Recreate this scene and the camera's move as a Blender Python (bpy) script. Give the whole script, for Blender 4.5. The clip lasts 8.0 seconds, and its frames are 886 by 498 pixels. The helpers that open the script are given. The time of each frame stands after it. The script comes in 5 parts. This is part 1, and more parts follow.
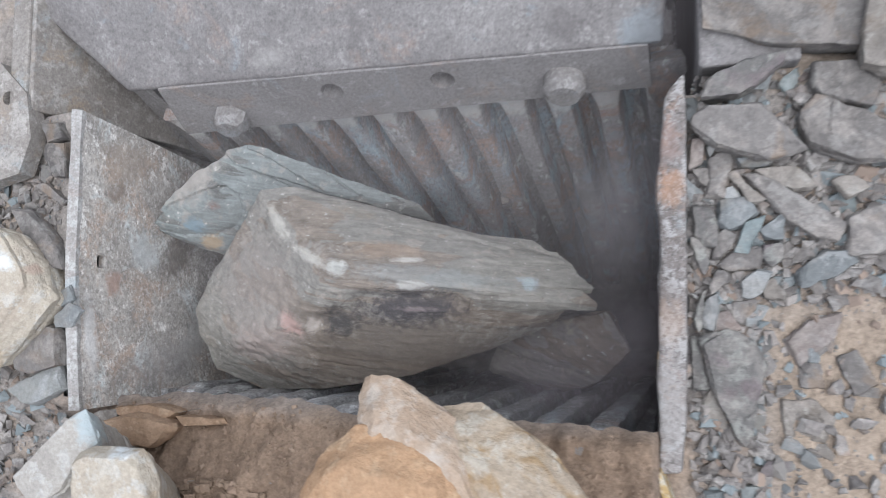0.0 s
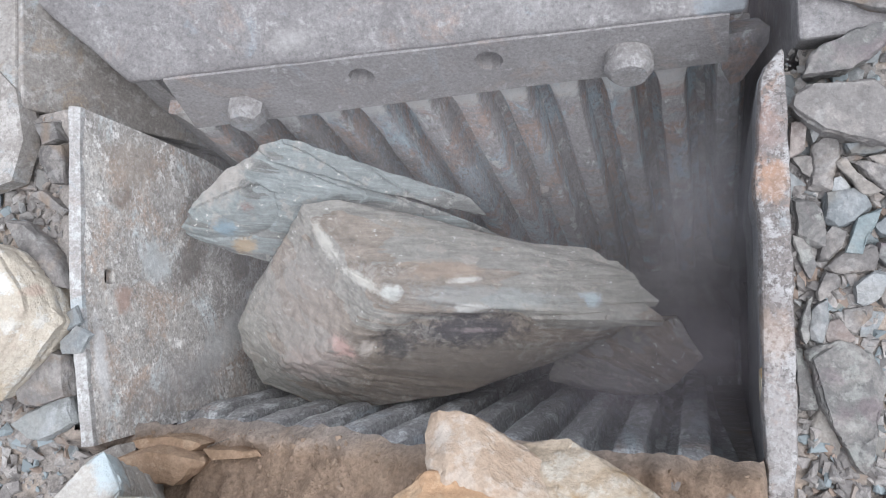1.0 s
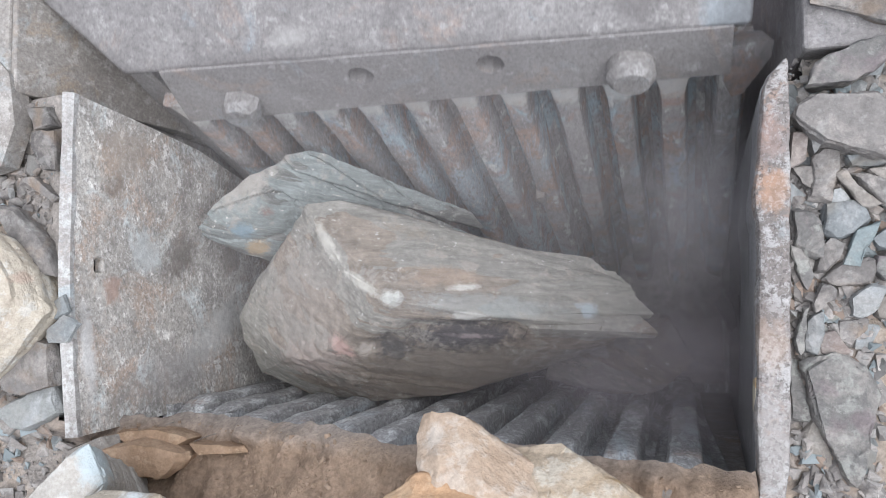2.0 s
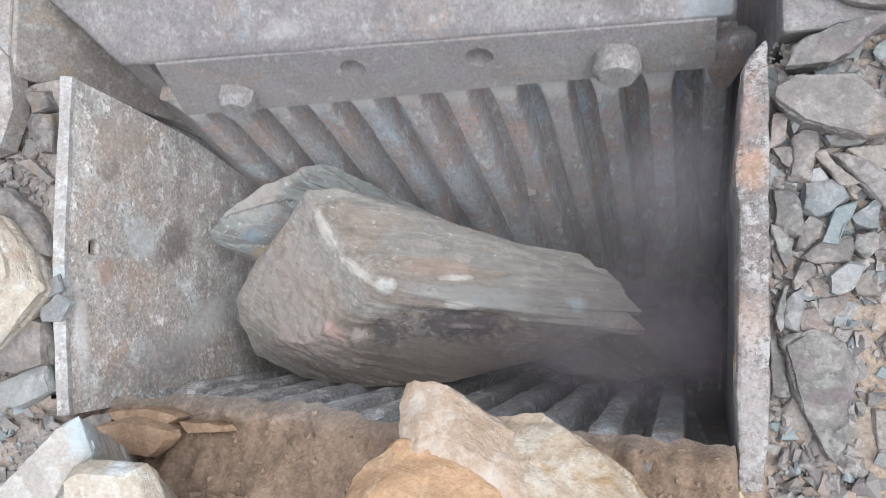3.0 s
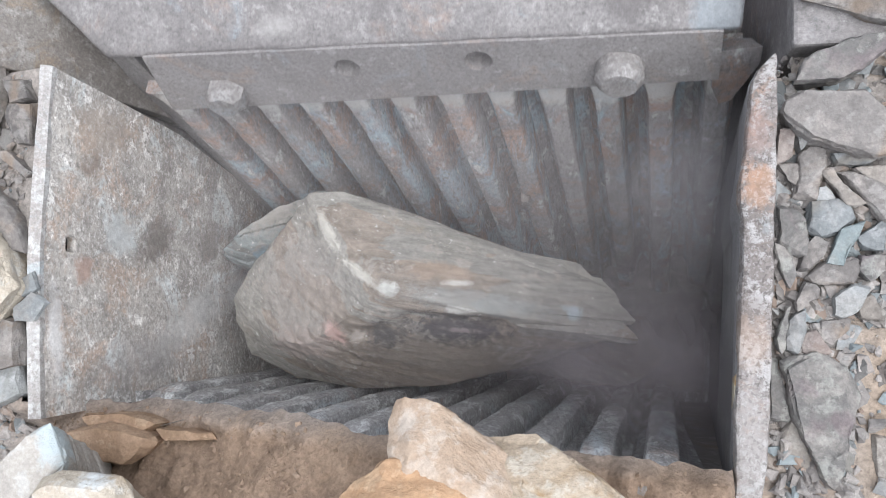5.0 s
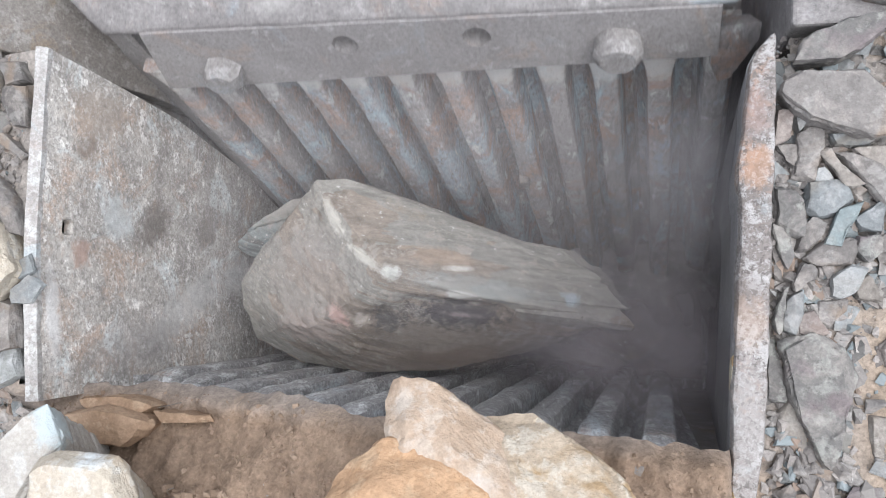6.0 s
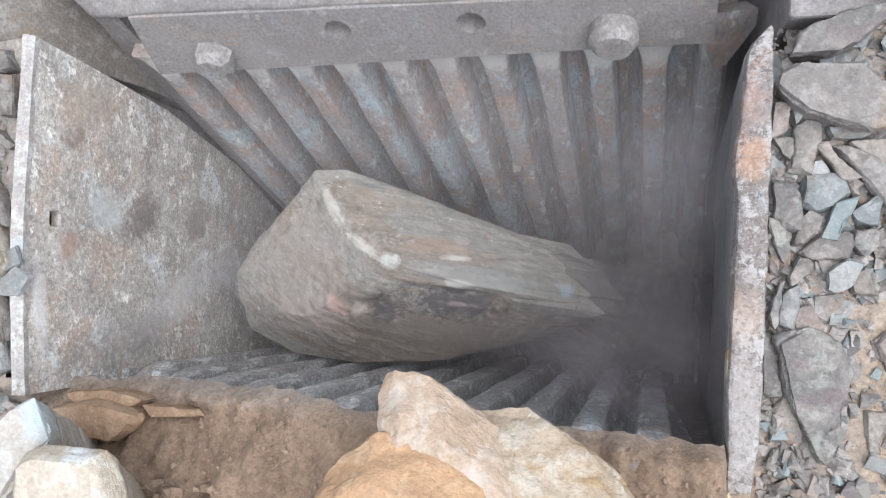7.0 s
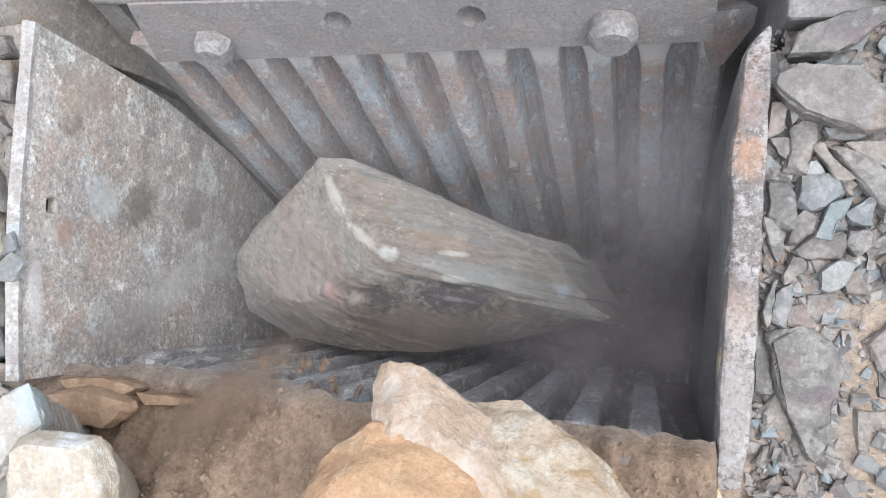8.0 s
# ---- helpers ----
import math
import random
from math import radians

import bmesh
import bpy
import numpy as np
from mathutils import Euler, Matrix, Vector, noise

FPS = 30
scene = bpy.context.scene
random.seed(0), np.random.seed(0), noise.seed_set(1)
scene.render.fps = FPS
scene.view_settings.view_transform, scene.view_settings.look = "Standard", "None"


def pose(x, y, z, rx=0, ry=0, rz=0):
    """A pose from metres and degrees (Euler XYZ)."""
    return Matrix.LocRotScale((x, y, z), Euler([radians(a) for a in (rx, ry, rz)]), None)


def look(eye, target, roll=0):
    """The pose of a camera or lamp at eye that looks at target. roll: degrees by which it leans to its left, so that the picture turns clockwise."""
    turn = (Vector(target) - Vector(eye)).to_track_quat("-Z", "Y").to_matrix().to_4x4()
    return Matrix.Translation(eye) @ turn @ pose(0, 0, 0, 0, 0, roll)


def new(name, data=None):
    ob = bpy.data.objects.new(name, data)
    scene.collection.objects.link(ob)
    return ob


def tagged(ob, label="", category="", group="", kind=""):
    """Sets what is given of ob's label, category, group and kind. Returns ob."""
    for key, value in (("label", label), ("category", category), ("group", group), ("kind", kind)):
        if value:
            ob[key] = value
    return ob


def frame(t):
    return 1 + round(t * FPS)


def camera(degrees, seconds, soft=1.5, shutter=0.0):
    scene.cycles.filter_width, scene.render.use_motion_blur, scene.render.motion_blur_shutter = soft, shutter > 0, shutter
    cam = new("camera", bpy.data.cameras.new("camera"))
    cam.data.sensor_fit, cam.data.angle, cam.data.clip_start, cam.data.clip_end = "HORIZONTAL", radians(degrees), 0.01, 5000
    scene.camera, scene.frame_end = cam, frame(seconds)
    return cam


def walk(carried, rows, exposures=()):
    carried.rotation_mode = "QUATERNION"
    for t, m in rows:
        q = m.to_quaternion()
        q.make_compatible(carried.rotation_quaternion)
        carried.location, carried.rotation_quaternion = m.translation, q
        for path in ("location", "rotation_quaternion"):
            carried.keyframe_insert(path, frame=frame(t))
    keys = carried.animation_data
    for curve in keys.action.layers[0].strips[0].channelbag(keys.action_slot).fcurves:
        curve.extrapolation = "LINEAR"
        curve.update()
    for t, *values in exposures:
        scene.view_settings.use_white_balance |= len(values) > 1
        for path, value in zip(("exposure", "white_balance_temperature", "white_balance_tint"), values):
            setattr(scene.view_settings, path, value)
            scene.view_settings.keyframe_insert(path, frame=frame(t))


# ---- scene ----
EXPOSURE = 1.2
cam = camera(59.1, 8.0, soft=1.0, shutter=0.4)
PATH = [
    (0, (1.088, -0.117, 1.242), (0.548, 0.065, -0.675), -72.0),
    (0.5, (0.975, -0.061, 1.148), (0.433, 0.039, -0.774), -81.5),
    (1, (0.945, -0.051, 1.118), (0.427, 0.065, -0.811), -79.6),
    (1.2, (0.926, -0.04, 1.116), (0.452, 0.062, -0.824), -79.0),
    (2.3, (0.933, -0.064, 1.11), (0.441, 0.067, -0.825), -75.0),
    (2.5, (0.936, -0.085, 1.117), (0.45, 0.059, -0.817), -72.5),
    (3, (0.958, -0.105, 1.12), (0.463, 0.047, -0.812), -73.1),
    (3.5, (0.929, -0.074, 1.098), (0.444, 0.083, -0.836), -72.5),
    (4, (0.928, -0.072, 1.083), (0.478, 0.083, -0.86), -70.9),
    (5.5, (0.935, -0.092, 1.087), (0.483, 0.04, -0.856), -72.1),
    (6, (0.935, -0.098, 1.082), (0.486, 0.024, -0.863), -73.3),
    (6.5, (0.929, -0.097, 1.076), (0.492, 0.015, -0.872), -73.8),
    (7, (0.928, -0.1, 1.071), (0.503, 0.009, -0.88), -73.9),
    (7.5, (0.93, -0.109, 1.077), (0.499, -0.015, -0.874), -74.8),
    (8, (0.926, -0.107, 1.076), (0.516, -0.003, -0.879), -73.0),
]
walk(cam, [(t, look(e, g, r)) for t, e, g, r in PATH], exposures=[(0, EXPOSURE - 0.42, 6180, 10), (0.5, EXPOSURE - 0.3, 6180, 10), (1.0, EXPOSURE - 0.15, 6180, 10), (3.0, EXPOSURE - 0.1, 6350, 10), (5.5, EXPOSURE + 0.02, 6350, 10), (8, EXPOSURE + 0.05, 6350, 10)])

# ---- light: bright overcast sky with a very soft sun ----
world = bpy.data.worlds.new("world")
scene.world = world
world.use_nodes = True
wn, wl = world.node_tree.nodes, world.node_tree.links
sky = wn.new("ShaderNodeTexSky")
sky.sky_type, sky.sun_disc = "NISHITA", False
sky.sun_elevation, sky.sun_rotation = radians(71), radians(101)
pale = wn.new("ShaderNodeHueSaturation")
pale.inputs["Saturation"].default_value = 0.3
wl.new(sky.outputs[0], pale.inputs["Color"])
wl.new(pale.outputs[0], wn["Background"].inputs["Color"])
wn["Background"].inputs["Strength"].default_value = 0.13
sun = new("sun", bpy.data.lights.new("sun", "SUN"))
sun.data.energy, sun.data.angle, sun.data.color = 1.9, radians(70), (1.0, 0.985, 0.97)
sun.matrix_world = look((0.75, -0.15, 2.2), (0, 0, 0))


# ---- materials ----
def shader(name):
    m = bpy.data.materials.new(name)
    m.use_nodes = True
    nt = m.node_tree
    bsdf = nt.nodes["Principled BSDF"]
    coord = nt.nodes.new("ShaderNodeTexCoord")
    return m, nt, bsdf, coord


def mapped(nt, coord, scale=(1, 1, 1), rot=(0, 0, 0), per_object=True):
    mp = nt.nodes.new("ShaderNodeMapping")
    mp.inputs["Scale"].default_value = scale
    mp.inputs["Rotation"].default_value = [radians(a) for a in rot]
    nt.links.new(coord.outputs["Object"], mp.inputs["Vector"])
    if per_object:
        info = nt.nodes.new("ShaderNodeObjectInfo")
        mul = nt.nodes.new("ShaderNodeMath")
        mul.operation = "MULTIPLY"
        mul.inputs[1].default_value = 37.0
        nt.links.new(info.outputs["Random"], mul.inputs[0])
        comb = nt.nodes.new("ShaderNodeCombineXYZ")
        for k in range(3):
            nt.links.new(mul.outputs[0], comb.inputs[k])
        nt.links.new(comb.outputs[0], mp.inputs["Location"])
    return mp.outputs[0]


def noise_at(nt, vec, scale, detail=6, rough=0.6, warp=0.0):
    n = nt.nodes.new("ShaderNodeTexNoise")
    n.inputs["Scale"].default_value = scale
    n.inputs["Detail"].default_value = detail
    n.inputs["Roughness"].default_value = rough
    n.inputs["Distortion"].default_value = warp
    nt.links.new(vec, n.inputs["Vector"])
    return n.outputs["Fac"]


def ramp(nt, fac, lo, hi, c0=(0, 0, 0), c1=(1, 1, 1)):
    r = nt.nodes.new("ShaderNodeValToRGB")
    r.color_ramp.elements[0].position, r.color_ramp.elements[1].position = lo, hi
    r.color_ramp.elements[0].color, r.color_ramp.elements[1].color = (*c0, 1), (*c1, 1)
    nt.links.new(fac, r.inputs["Fac"])
    return r.outputs["Color"]


def blend(nt, fac, a, b, mode="MIX"):
    x = nt.nodes.new("ShaderNodeMix")
    x.data_type, x.blend_type = "RGBA", mode
    for sock, v in ((x.inputs[0], fac), (x.inputs[6], a), (x.inputs[7], b)):
        if isinstance(v, (tuple, list)):
            sock.default_value = (*v, 1)
        elif isinstance(v, (int, float)):
            sock.default_value = v
        else:
            nt.links.new(v, sock)
    return x.outputs[2]


def relief(nt, bsdf, heights):
    """Chains bump nodes: (height socket, strength, distance)."""
    last = None
    for h, strength, dist in heights:
        b = nt.nodes.new("ShaderNodeBump")
        b.inputs["Strength"].default_value, b.inputs["Distance"].default_value = strength, dist
        nt.links.new(h, b.inputs["Height"])
        if last:
            nt.links.new(last, b.inputs["Normal"])
        last = b.outputs[0]
    nt.links.new(last, bsdf.inputs["Normal"])


def tint(nt, colour, amount):
    """Lightens or darkens each object a little by its own random number."""
    info = nt.nodes.new("ShaderNodeObjectInfo")
    rng = nt.nodes.new("ShaderNodeMapRange")
    rng.inputs["To Min"].default_value, rng.inputs["To Max"].default_value = 1 - amount, 1 + amount
    nt.links.new(info.outputs["Random"], rng.inputs["Value"])
    hsv = nt.nodes.new("ShaderNodeHueSaturation")
    nt.links.new(rng.outputs[0], hsv.inputs["Value"])
    nt.links.new(colour, hsv.inputs["Color"])
    return hsv.outputs[0]


def stone(name, main, dark, light, stain, layers=(6, 6, 30), rot=(0, 0, 0), vary=0.15, stain_lo=0.6, dust=(0.35, 0.32, 0.295), dusty=0.5, bumps=1.0, grain=(1, 1, 1)):
    m, nt, bsdf, co = shader(name)
    v = mapped(nt, co)
    lay = mapped(nt, co, layers, rot)
    big, bed, mid = noise_at(nt, v, 5, 5, 0.6, 0.6), noise_at(nt, lay, 1.0, 8, 0.65, 0.4), noise_at(nt, mapped(nt, co, grain, rot), 28, 6, 0.7)
    fine, grit = noise_at(nt, v, 140, 4, 0.7), noise_at(nt, v, 420, 2, 0.6)
    c = blend(nt, ramp(nt, bed, 0.40, 0.60), dark, main)
    c = blend(nt, ramp(nt, big, 0.47, 0.62), c, main)
    c = blend(nt, ramp(nt, mid, 0.52, 0.59), c, light)
    c = blend(nt, ramp(nt, noise_at(nt, v, 9, 4, 0.55, 1.2), stain_lo - 0.06, stain_lo + 0.04), c, stain)
    powder = blend(nt, ramp(nt, noise_at(nt, v, 16, 7, 0.75, 0.5), 0.48, 0.62), (0, 0, 0), (dusty, dusty, dusty))
    c = blend(nt, powder, c, dust)
    c = blend(nt, 0.34, c, blend(nt, 1.0, c, ramp(nt, noise_at(nt, v, 150, 6, 0.78), 0.38, 0.62, (0.55, 0.55, 0.55), (1.34, 1.34, 1.34)), "MULTIPLY"))
    nt.links.new(tint(nt, c, vary), bsdf.inputs["Base Color"])
    bsdf.inputs["Roughness"].default_value = 0.9
    bsdf.inputs["Specular IOR Level"].default_value = 0.25
    relief(nt, bsdf, [(bed, 0.7 * bumps, 0.009), (mid, 0.7 * bumps, 0.007), (fine, 0.75, 0.0025), (grit, 0.5, 0.0009)])
    return m


def steel(name, main, dark, light, rust, blue, rust_lo=0.6, light_lo=0.55, blue_lo=0.6, metal=0.15, streak=(1, 1, 1), chips=0.5, rough=0.72, pits=0.0):
    m, nt, bsdf, co = shader(name)
    v, st = mapped(nt, co), mapped(nt, co, streak)
    big, mid, fine = noise_at(nt, v, 6, 6, 0.65, 0.5), noise_at(nt, st, 26, 8, 0.72, 0.3), noise_at(nt, st, 110, 5, 0.7)
    c = blend(nt, ramp(nt, big, 0.36, 0.64), dark, main)
    c = blend(nt, ramp(nt, noise_at(nt, v, 7, 7, 0.7, 1.0), rust_lo - 0.05, rust_lo + 0.05), c, rust)
    c = blend(nt, ramp(nt, noise_at(nt, st, 8, 8, 0.7, 0.8), blue_lo - 0.05, blue_lo + 0.04), c, blue)
    c = blend(nt, ramp(nt, mid, light_lo - 0.03, light_lo + 0.03), c, light)
    c = blend(nt, ramp(nt, fine, 0.54, 0.64), c, dark)
    c = blend(nt, blend(nt, ramp(nt, noise_at(nt, v, 150, 3, 0.6), 0.57, 0.63), (0, 0, 0), (chips, chips, chips)), c, light)
    c = blend(nt, 0.5, c, blend(nt, 1.0, c, ramp(nt, noise_at(nt, st, 170, 6, 0.75), 0.36, 0.64, (0.6, 0.6, 0.6), (1.36, 1.36, 1.36)), "MULTIPLY"))
    if pits:
        hole, fleck = noise_at(nt, v, 120, 5, 0.7, 0.3), noise_at(nt, v, 95, 6, 0.75)
        c = blend(nt, blend(nt, ramp(nt, fleck, 0.55, 0.58), (0, 0, 0), (pits, pits, pits)), c, light)
        c = blend(nt, blend(nt, ramp(nt, hole, 0.55, 0.59), (0, 0, 0), (pits, pits, pits)), c, [x * 0.55 for x in dark])
    nt.links.new(tint(nt, c, 0.12), bsdf.inputs["Base Color"])
    bsdf.inputs["Roughness"].default_value = rough
    bsdf.inputs["Metallic"].default_value = metal
    relief(nt, bsdf, [(big, 0.3, 0.008), (mid, 0.7, 0.004), (fine, 0.7, 0.0016)])
    return m


M_JAW = steel("dusty_manganese_steel", (0.410, 0.395, 0.393), (0.272, 0.255, 0.253), (0.575, 0.575, 0.568), (0.395, 0.285, 0.240), (0.375, 0.455, 0.510), rust_lo=0.56, blue_lo=0.555, light_lo=0.60, chips=0.2, pits=0.2, streak=(1, 0.45, 1))
M_CAST = steel("dusty_cast_steel", (0.235, 0.224, 0.222), (0.175, 0.164, 0.163), (0.285, 0.275, 0.27), (0.25, 0.205, 0.185), (0.23, 0.255, 0.275), rust_lo=0.62, blue_lo=0.65, light_lo=0.6, metal=0.0, chips=0.25, pits=0.3)
M_BAR = steel("dust_covered_bar_steel", (0.268, 0.256, 0.254), (0.208, 0.195, 0.193), (0.335, 0.325, 0.32), (0.275, 0.232, 0.21), (0.27, 0.29, 0.305), rust_lo=0.6, blue_lo=0.64, light_lo=0.6, metal=0.0, chips=0.3, pits=0.3)
M_CHEEK = steel("scratched_liner_steel", (0.462, 0.436, 0.404), (0.282, 0.262, 0.243), (0.700, 0.682, 0.655), (0.405, 0.325, 0.270), (0.560, 0.590, 0.588), rust_lo=0.565, blue_lo=0.59, light_lo=0.585, metal=0.0, chips=0.4, pits=0.45)
M_RIM = steel("pitted_rim_steel", (0.203, 0.185, 0.179), (0.127, 0.111, 0.104), (0.275, 0.267, 0.263), (0.210, 0.147, 0.118), (0.236, 0.252, 0.258), rust_lo=0.58, blue_lo=0.6, light_lo=0.55, metal=0.0, chips=0.5, pits=0.75)
M_WHITE_RIM = steel("white_worn_rim_steel", (0.360, 0.352, 0.344), (0.285, 0.265, 0.252), (0.440, 0.440, 0.434), (0.335, 0.270, 0.235), (0.360, 0.395, 0.412), rust_lo=0.62, blue_lo=0.58, light_lo=0.55, metal=0.0, chips=0.35, pits=0.35)
# pale streaks are white flecks plus the ribs' sheen painted into the colour
M_FIXED = steel("dark_worn_steel", (0.363, 0.356, 0.356), (0.242, 0.235, 0.235), (0.629, 0.642, 0.642), (0.375, 0.291, 0.254), (0.460, 0.508, 0.544), rust_lo=0.64, blue_lo=0.6, light_lo=0.56, metal=0.1, streak=(1, 0.3, 1), rough=0.5, pits=0.5)
# dusty liner of the right plate, its colour darkened to stand in for shade
M_SIDE = steel("shade_darkened_dusty_liner_steel", (0.242, 0.237, 0.242), (0.187, 0.182, 0.187), (0.330, 0.330, 0.336), (0.264, 0.231, 0.215), (0.286, 0.297, 0.319), rust_lo=0.66, blue_lo=0.66, light_lo=0.64, metal=0.0, streak=(1, 1, 0.3), chips=0.15)
M_BOLT = steel("battered_bolt_steel", (0.238, 0.226, 0.222), (0.182, 0.171, 0.166), (0.293, 0.285, 0.282), (0.246, 0.198, 0.171), (0.253, 0.266, 0.277), rust_lo=0.62, metal=0.0, pits=0.4)
M_FRAME = steel("muddy_frame_steel", (0.260, 0.241, 0.222), (0.193, 0.174, 0.159), (0.327, 0.308, 0.289), (0.270, 0.217, 0.168), (0.279, 0.293, 0.293), rust_lo=0.6, metal=0.0, chips=0.2, pits=0.3)
M_YELLOW = steel("chipped_yellow_paint", (0.40, 0.29, 0.11), (0.28, 0.20, 0.10), (0.42, 0.38, 0.30), (0.30, 0.20, 0.13), (0.34, 0.32, 0.27), rust_lo=0.52, light_lo=0.52, metal=0.0)



def add_spots(m, spots, torn=(45, 8, 0.78)):
    """Mineral marks of a rock's own and painted shade: (centre, radii, colour, strength) in its space, with ragged
    edges.
    """
    nt = m.node_tree
    bsdf = nt.nodes["Principled BSDF"]
    colour = bsdf.inputs["Base Color"].links[0].from_socket
    co = nt.nodes.new("ShaderNodeTexCoord")
    for centre, radii, rgb, strength, turn in spots:
        mp = nt.nodes.new("ShaderNodeMapping")
        mp.vector_type = "TEXTURE"
        mp.inputs["Location"].default_value, mp.inputs["Scale"].default_value = centre, radii
        mp.inputs["Rotation"].default_value = [radians(a) for a in turn]
        nt.links.new(co.outputs["Object"], mp.inputs["Vector"])
        dist = nt.nodes.new("ShaderNodeVectorMath")
        dist.operation = "LENGTH"
        nt.links.new(mp.outputs[0], dist.inputs[0])
        rag = nt.nodes.new("ShaderNodeMath")
        rag.operation = "MULTIPLY_ADD"
        nt.links.new(noise_at(nt, co.outputs["Object"], *torn, 0.4), rag.inputs[0])
        rag.inputs[1].default_value = 2.6
        nt.links.new(dist.outputs["Value"], rag.inputs[2])
        rng = nt.nodes.new("ShaderNodeMapRange")
        for i, x in zip((1, 2, 3, 4), (1.85, 2.40, strength, 0.0)):
            rng.inputs[i].default_value = x
        nt.links.new(rag.outputs[0], rng.inputs[0])
        colour = blend(nt, rng.outputs[0], colour, rgb)
    nt.links.new(colour, bsdf.inputs["Base Color"])


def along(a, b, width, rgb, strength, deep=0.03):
    """A mark of a rock's own, also its painted shade, that runs from a to b in its space."""
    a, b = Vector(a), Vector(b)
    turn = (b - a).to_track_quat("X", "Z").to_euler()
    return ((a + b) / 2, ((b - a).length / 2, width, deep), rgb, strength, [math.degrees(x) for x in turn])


# the boulder's bedding runs along its length, which dips towards the tip
GRAIN_ALONG = Vector((0.445, -0.055, -0.197)).normalized()
GRAIN_UP = (Vector((0.0, 0.55, 0.8)) - GRAIN_ALONG * Vector((0.0, 0.55, 0.8)).dot(GRAIN_ALONG)).normalized()
GRAIN_SIDE = GRAIN_UP.cross(GRAIN_ALONG)
GRAIN = Matrix((GRAIN_ALONG, GRAIN_SIDE, GRAIN_UP)).transposed()


def bedded_rock(name, dark, main, warm, cool, pale=(0.335, 0.318, 0.295)):
    m, nt, bsdf, co = shader(name)
    v = co.outputs["Object"]

    def grained(x, y, z):
        mp = nt.nodes.new("ShaderNodeMapping")
        mp.vector_type = "TEXTURE"
        mp.inputs["Scale"].default_value = (1 / x, 1 / y, 1 / z)
        mp.inputs["Rotation"].default_value = GRAIN.to_euler()
        nt.links.new(v, mp.inputs["Vector"])
        return mp.outputs[0]

    bed, band = noise_at(nt, grained(3, 14, 42), 1.0, 7, 0.62, 0.5), noise_at(nt, grained(2.2, 7, 15), 1.0, 4, 0.5, 0.3)
    thread, mid = noise_at(nt, grained(9, 60, 150), 1.0, 5, 0.65, 0.3), noise_at(nt, v, 24, 7, 0.7, 0.4)
    fine, grit = noise_at(nt, v, 130, 5, 0.75), noise_at(nt, v, 400, 3, 0.6)
    c = blend(nt, ramp(nt, bed, 0.40, 0.60), dark, main)
    c = blend(nt, ramp(nt, band, 0.53, 0.60), c, warm)
    c = blend(nt, ramp(nt, band, 0.47, 0.38), c, cool)
    c = blend(nt, 0.6, c, blend(nt, 1.0, c, ramp(nt, thread, 0.36, 0.64, (0.68, 0.68, 0.68), (1.30, 1.30, 1.30)), "MULTIPLY"))
    c = blend(nt, ramp(nt, thread, 0.67, 0.70), c, (0.47, 0.455, 0.42))
    c = blend(nt, ramp(nt, mid, 0.56, 0.62), c, pale)
    c = blend(nt, ramp(nt, noise_at(nt, v, 60, 4, 0.7), 0.65, 0.68), c, (0.50, 0.49, 0.46))
    c = blend(nt, 0.25, c, blend(nt, 1.0, c, ramp(nt, fine, 0.36, 0.64, (0.6, 0.6, 0.6), (1.34, 1.34, 1.34)), "MULTIPLY"))
    nt.links.new(c, bsdf.inputs["Base Color"])
    bsdf.inputs["Roughness"].default_value = 0.88
    bsdf.inputs["Specular IOR Level"].default_value = 0.25
    relief(nt, bsdf, [(bed, 0.5, 0.006), (thread, 0.55, 0.003), (mid, 0.5, 0.005), (fine, 0.5, 0.002), (grit, 0.35, 0.0007)])
    return m


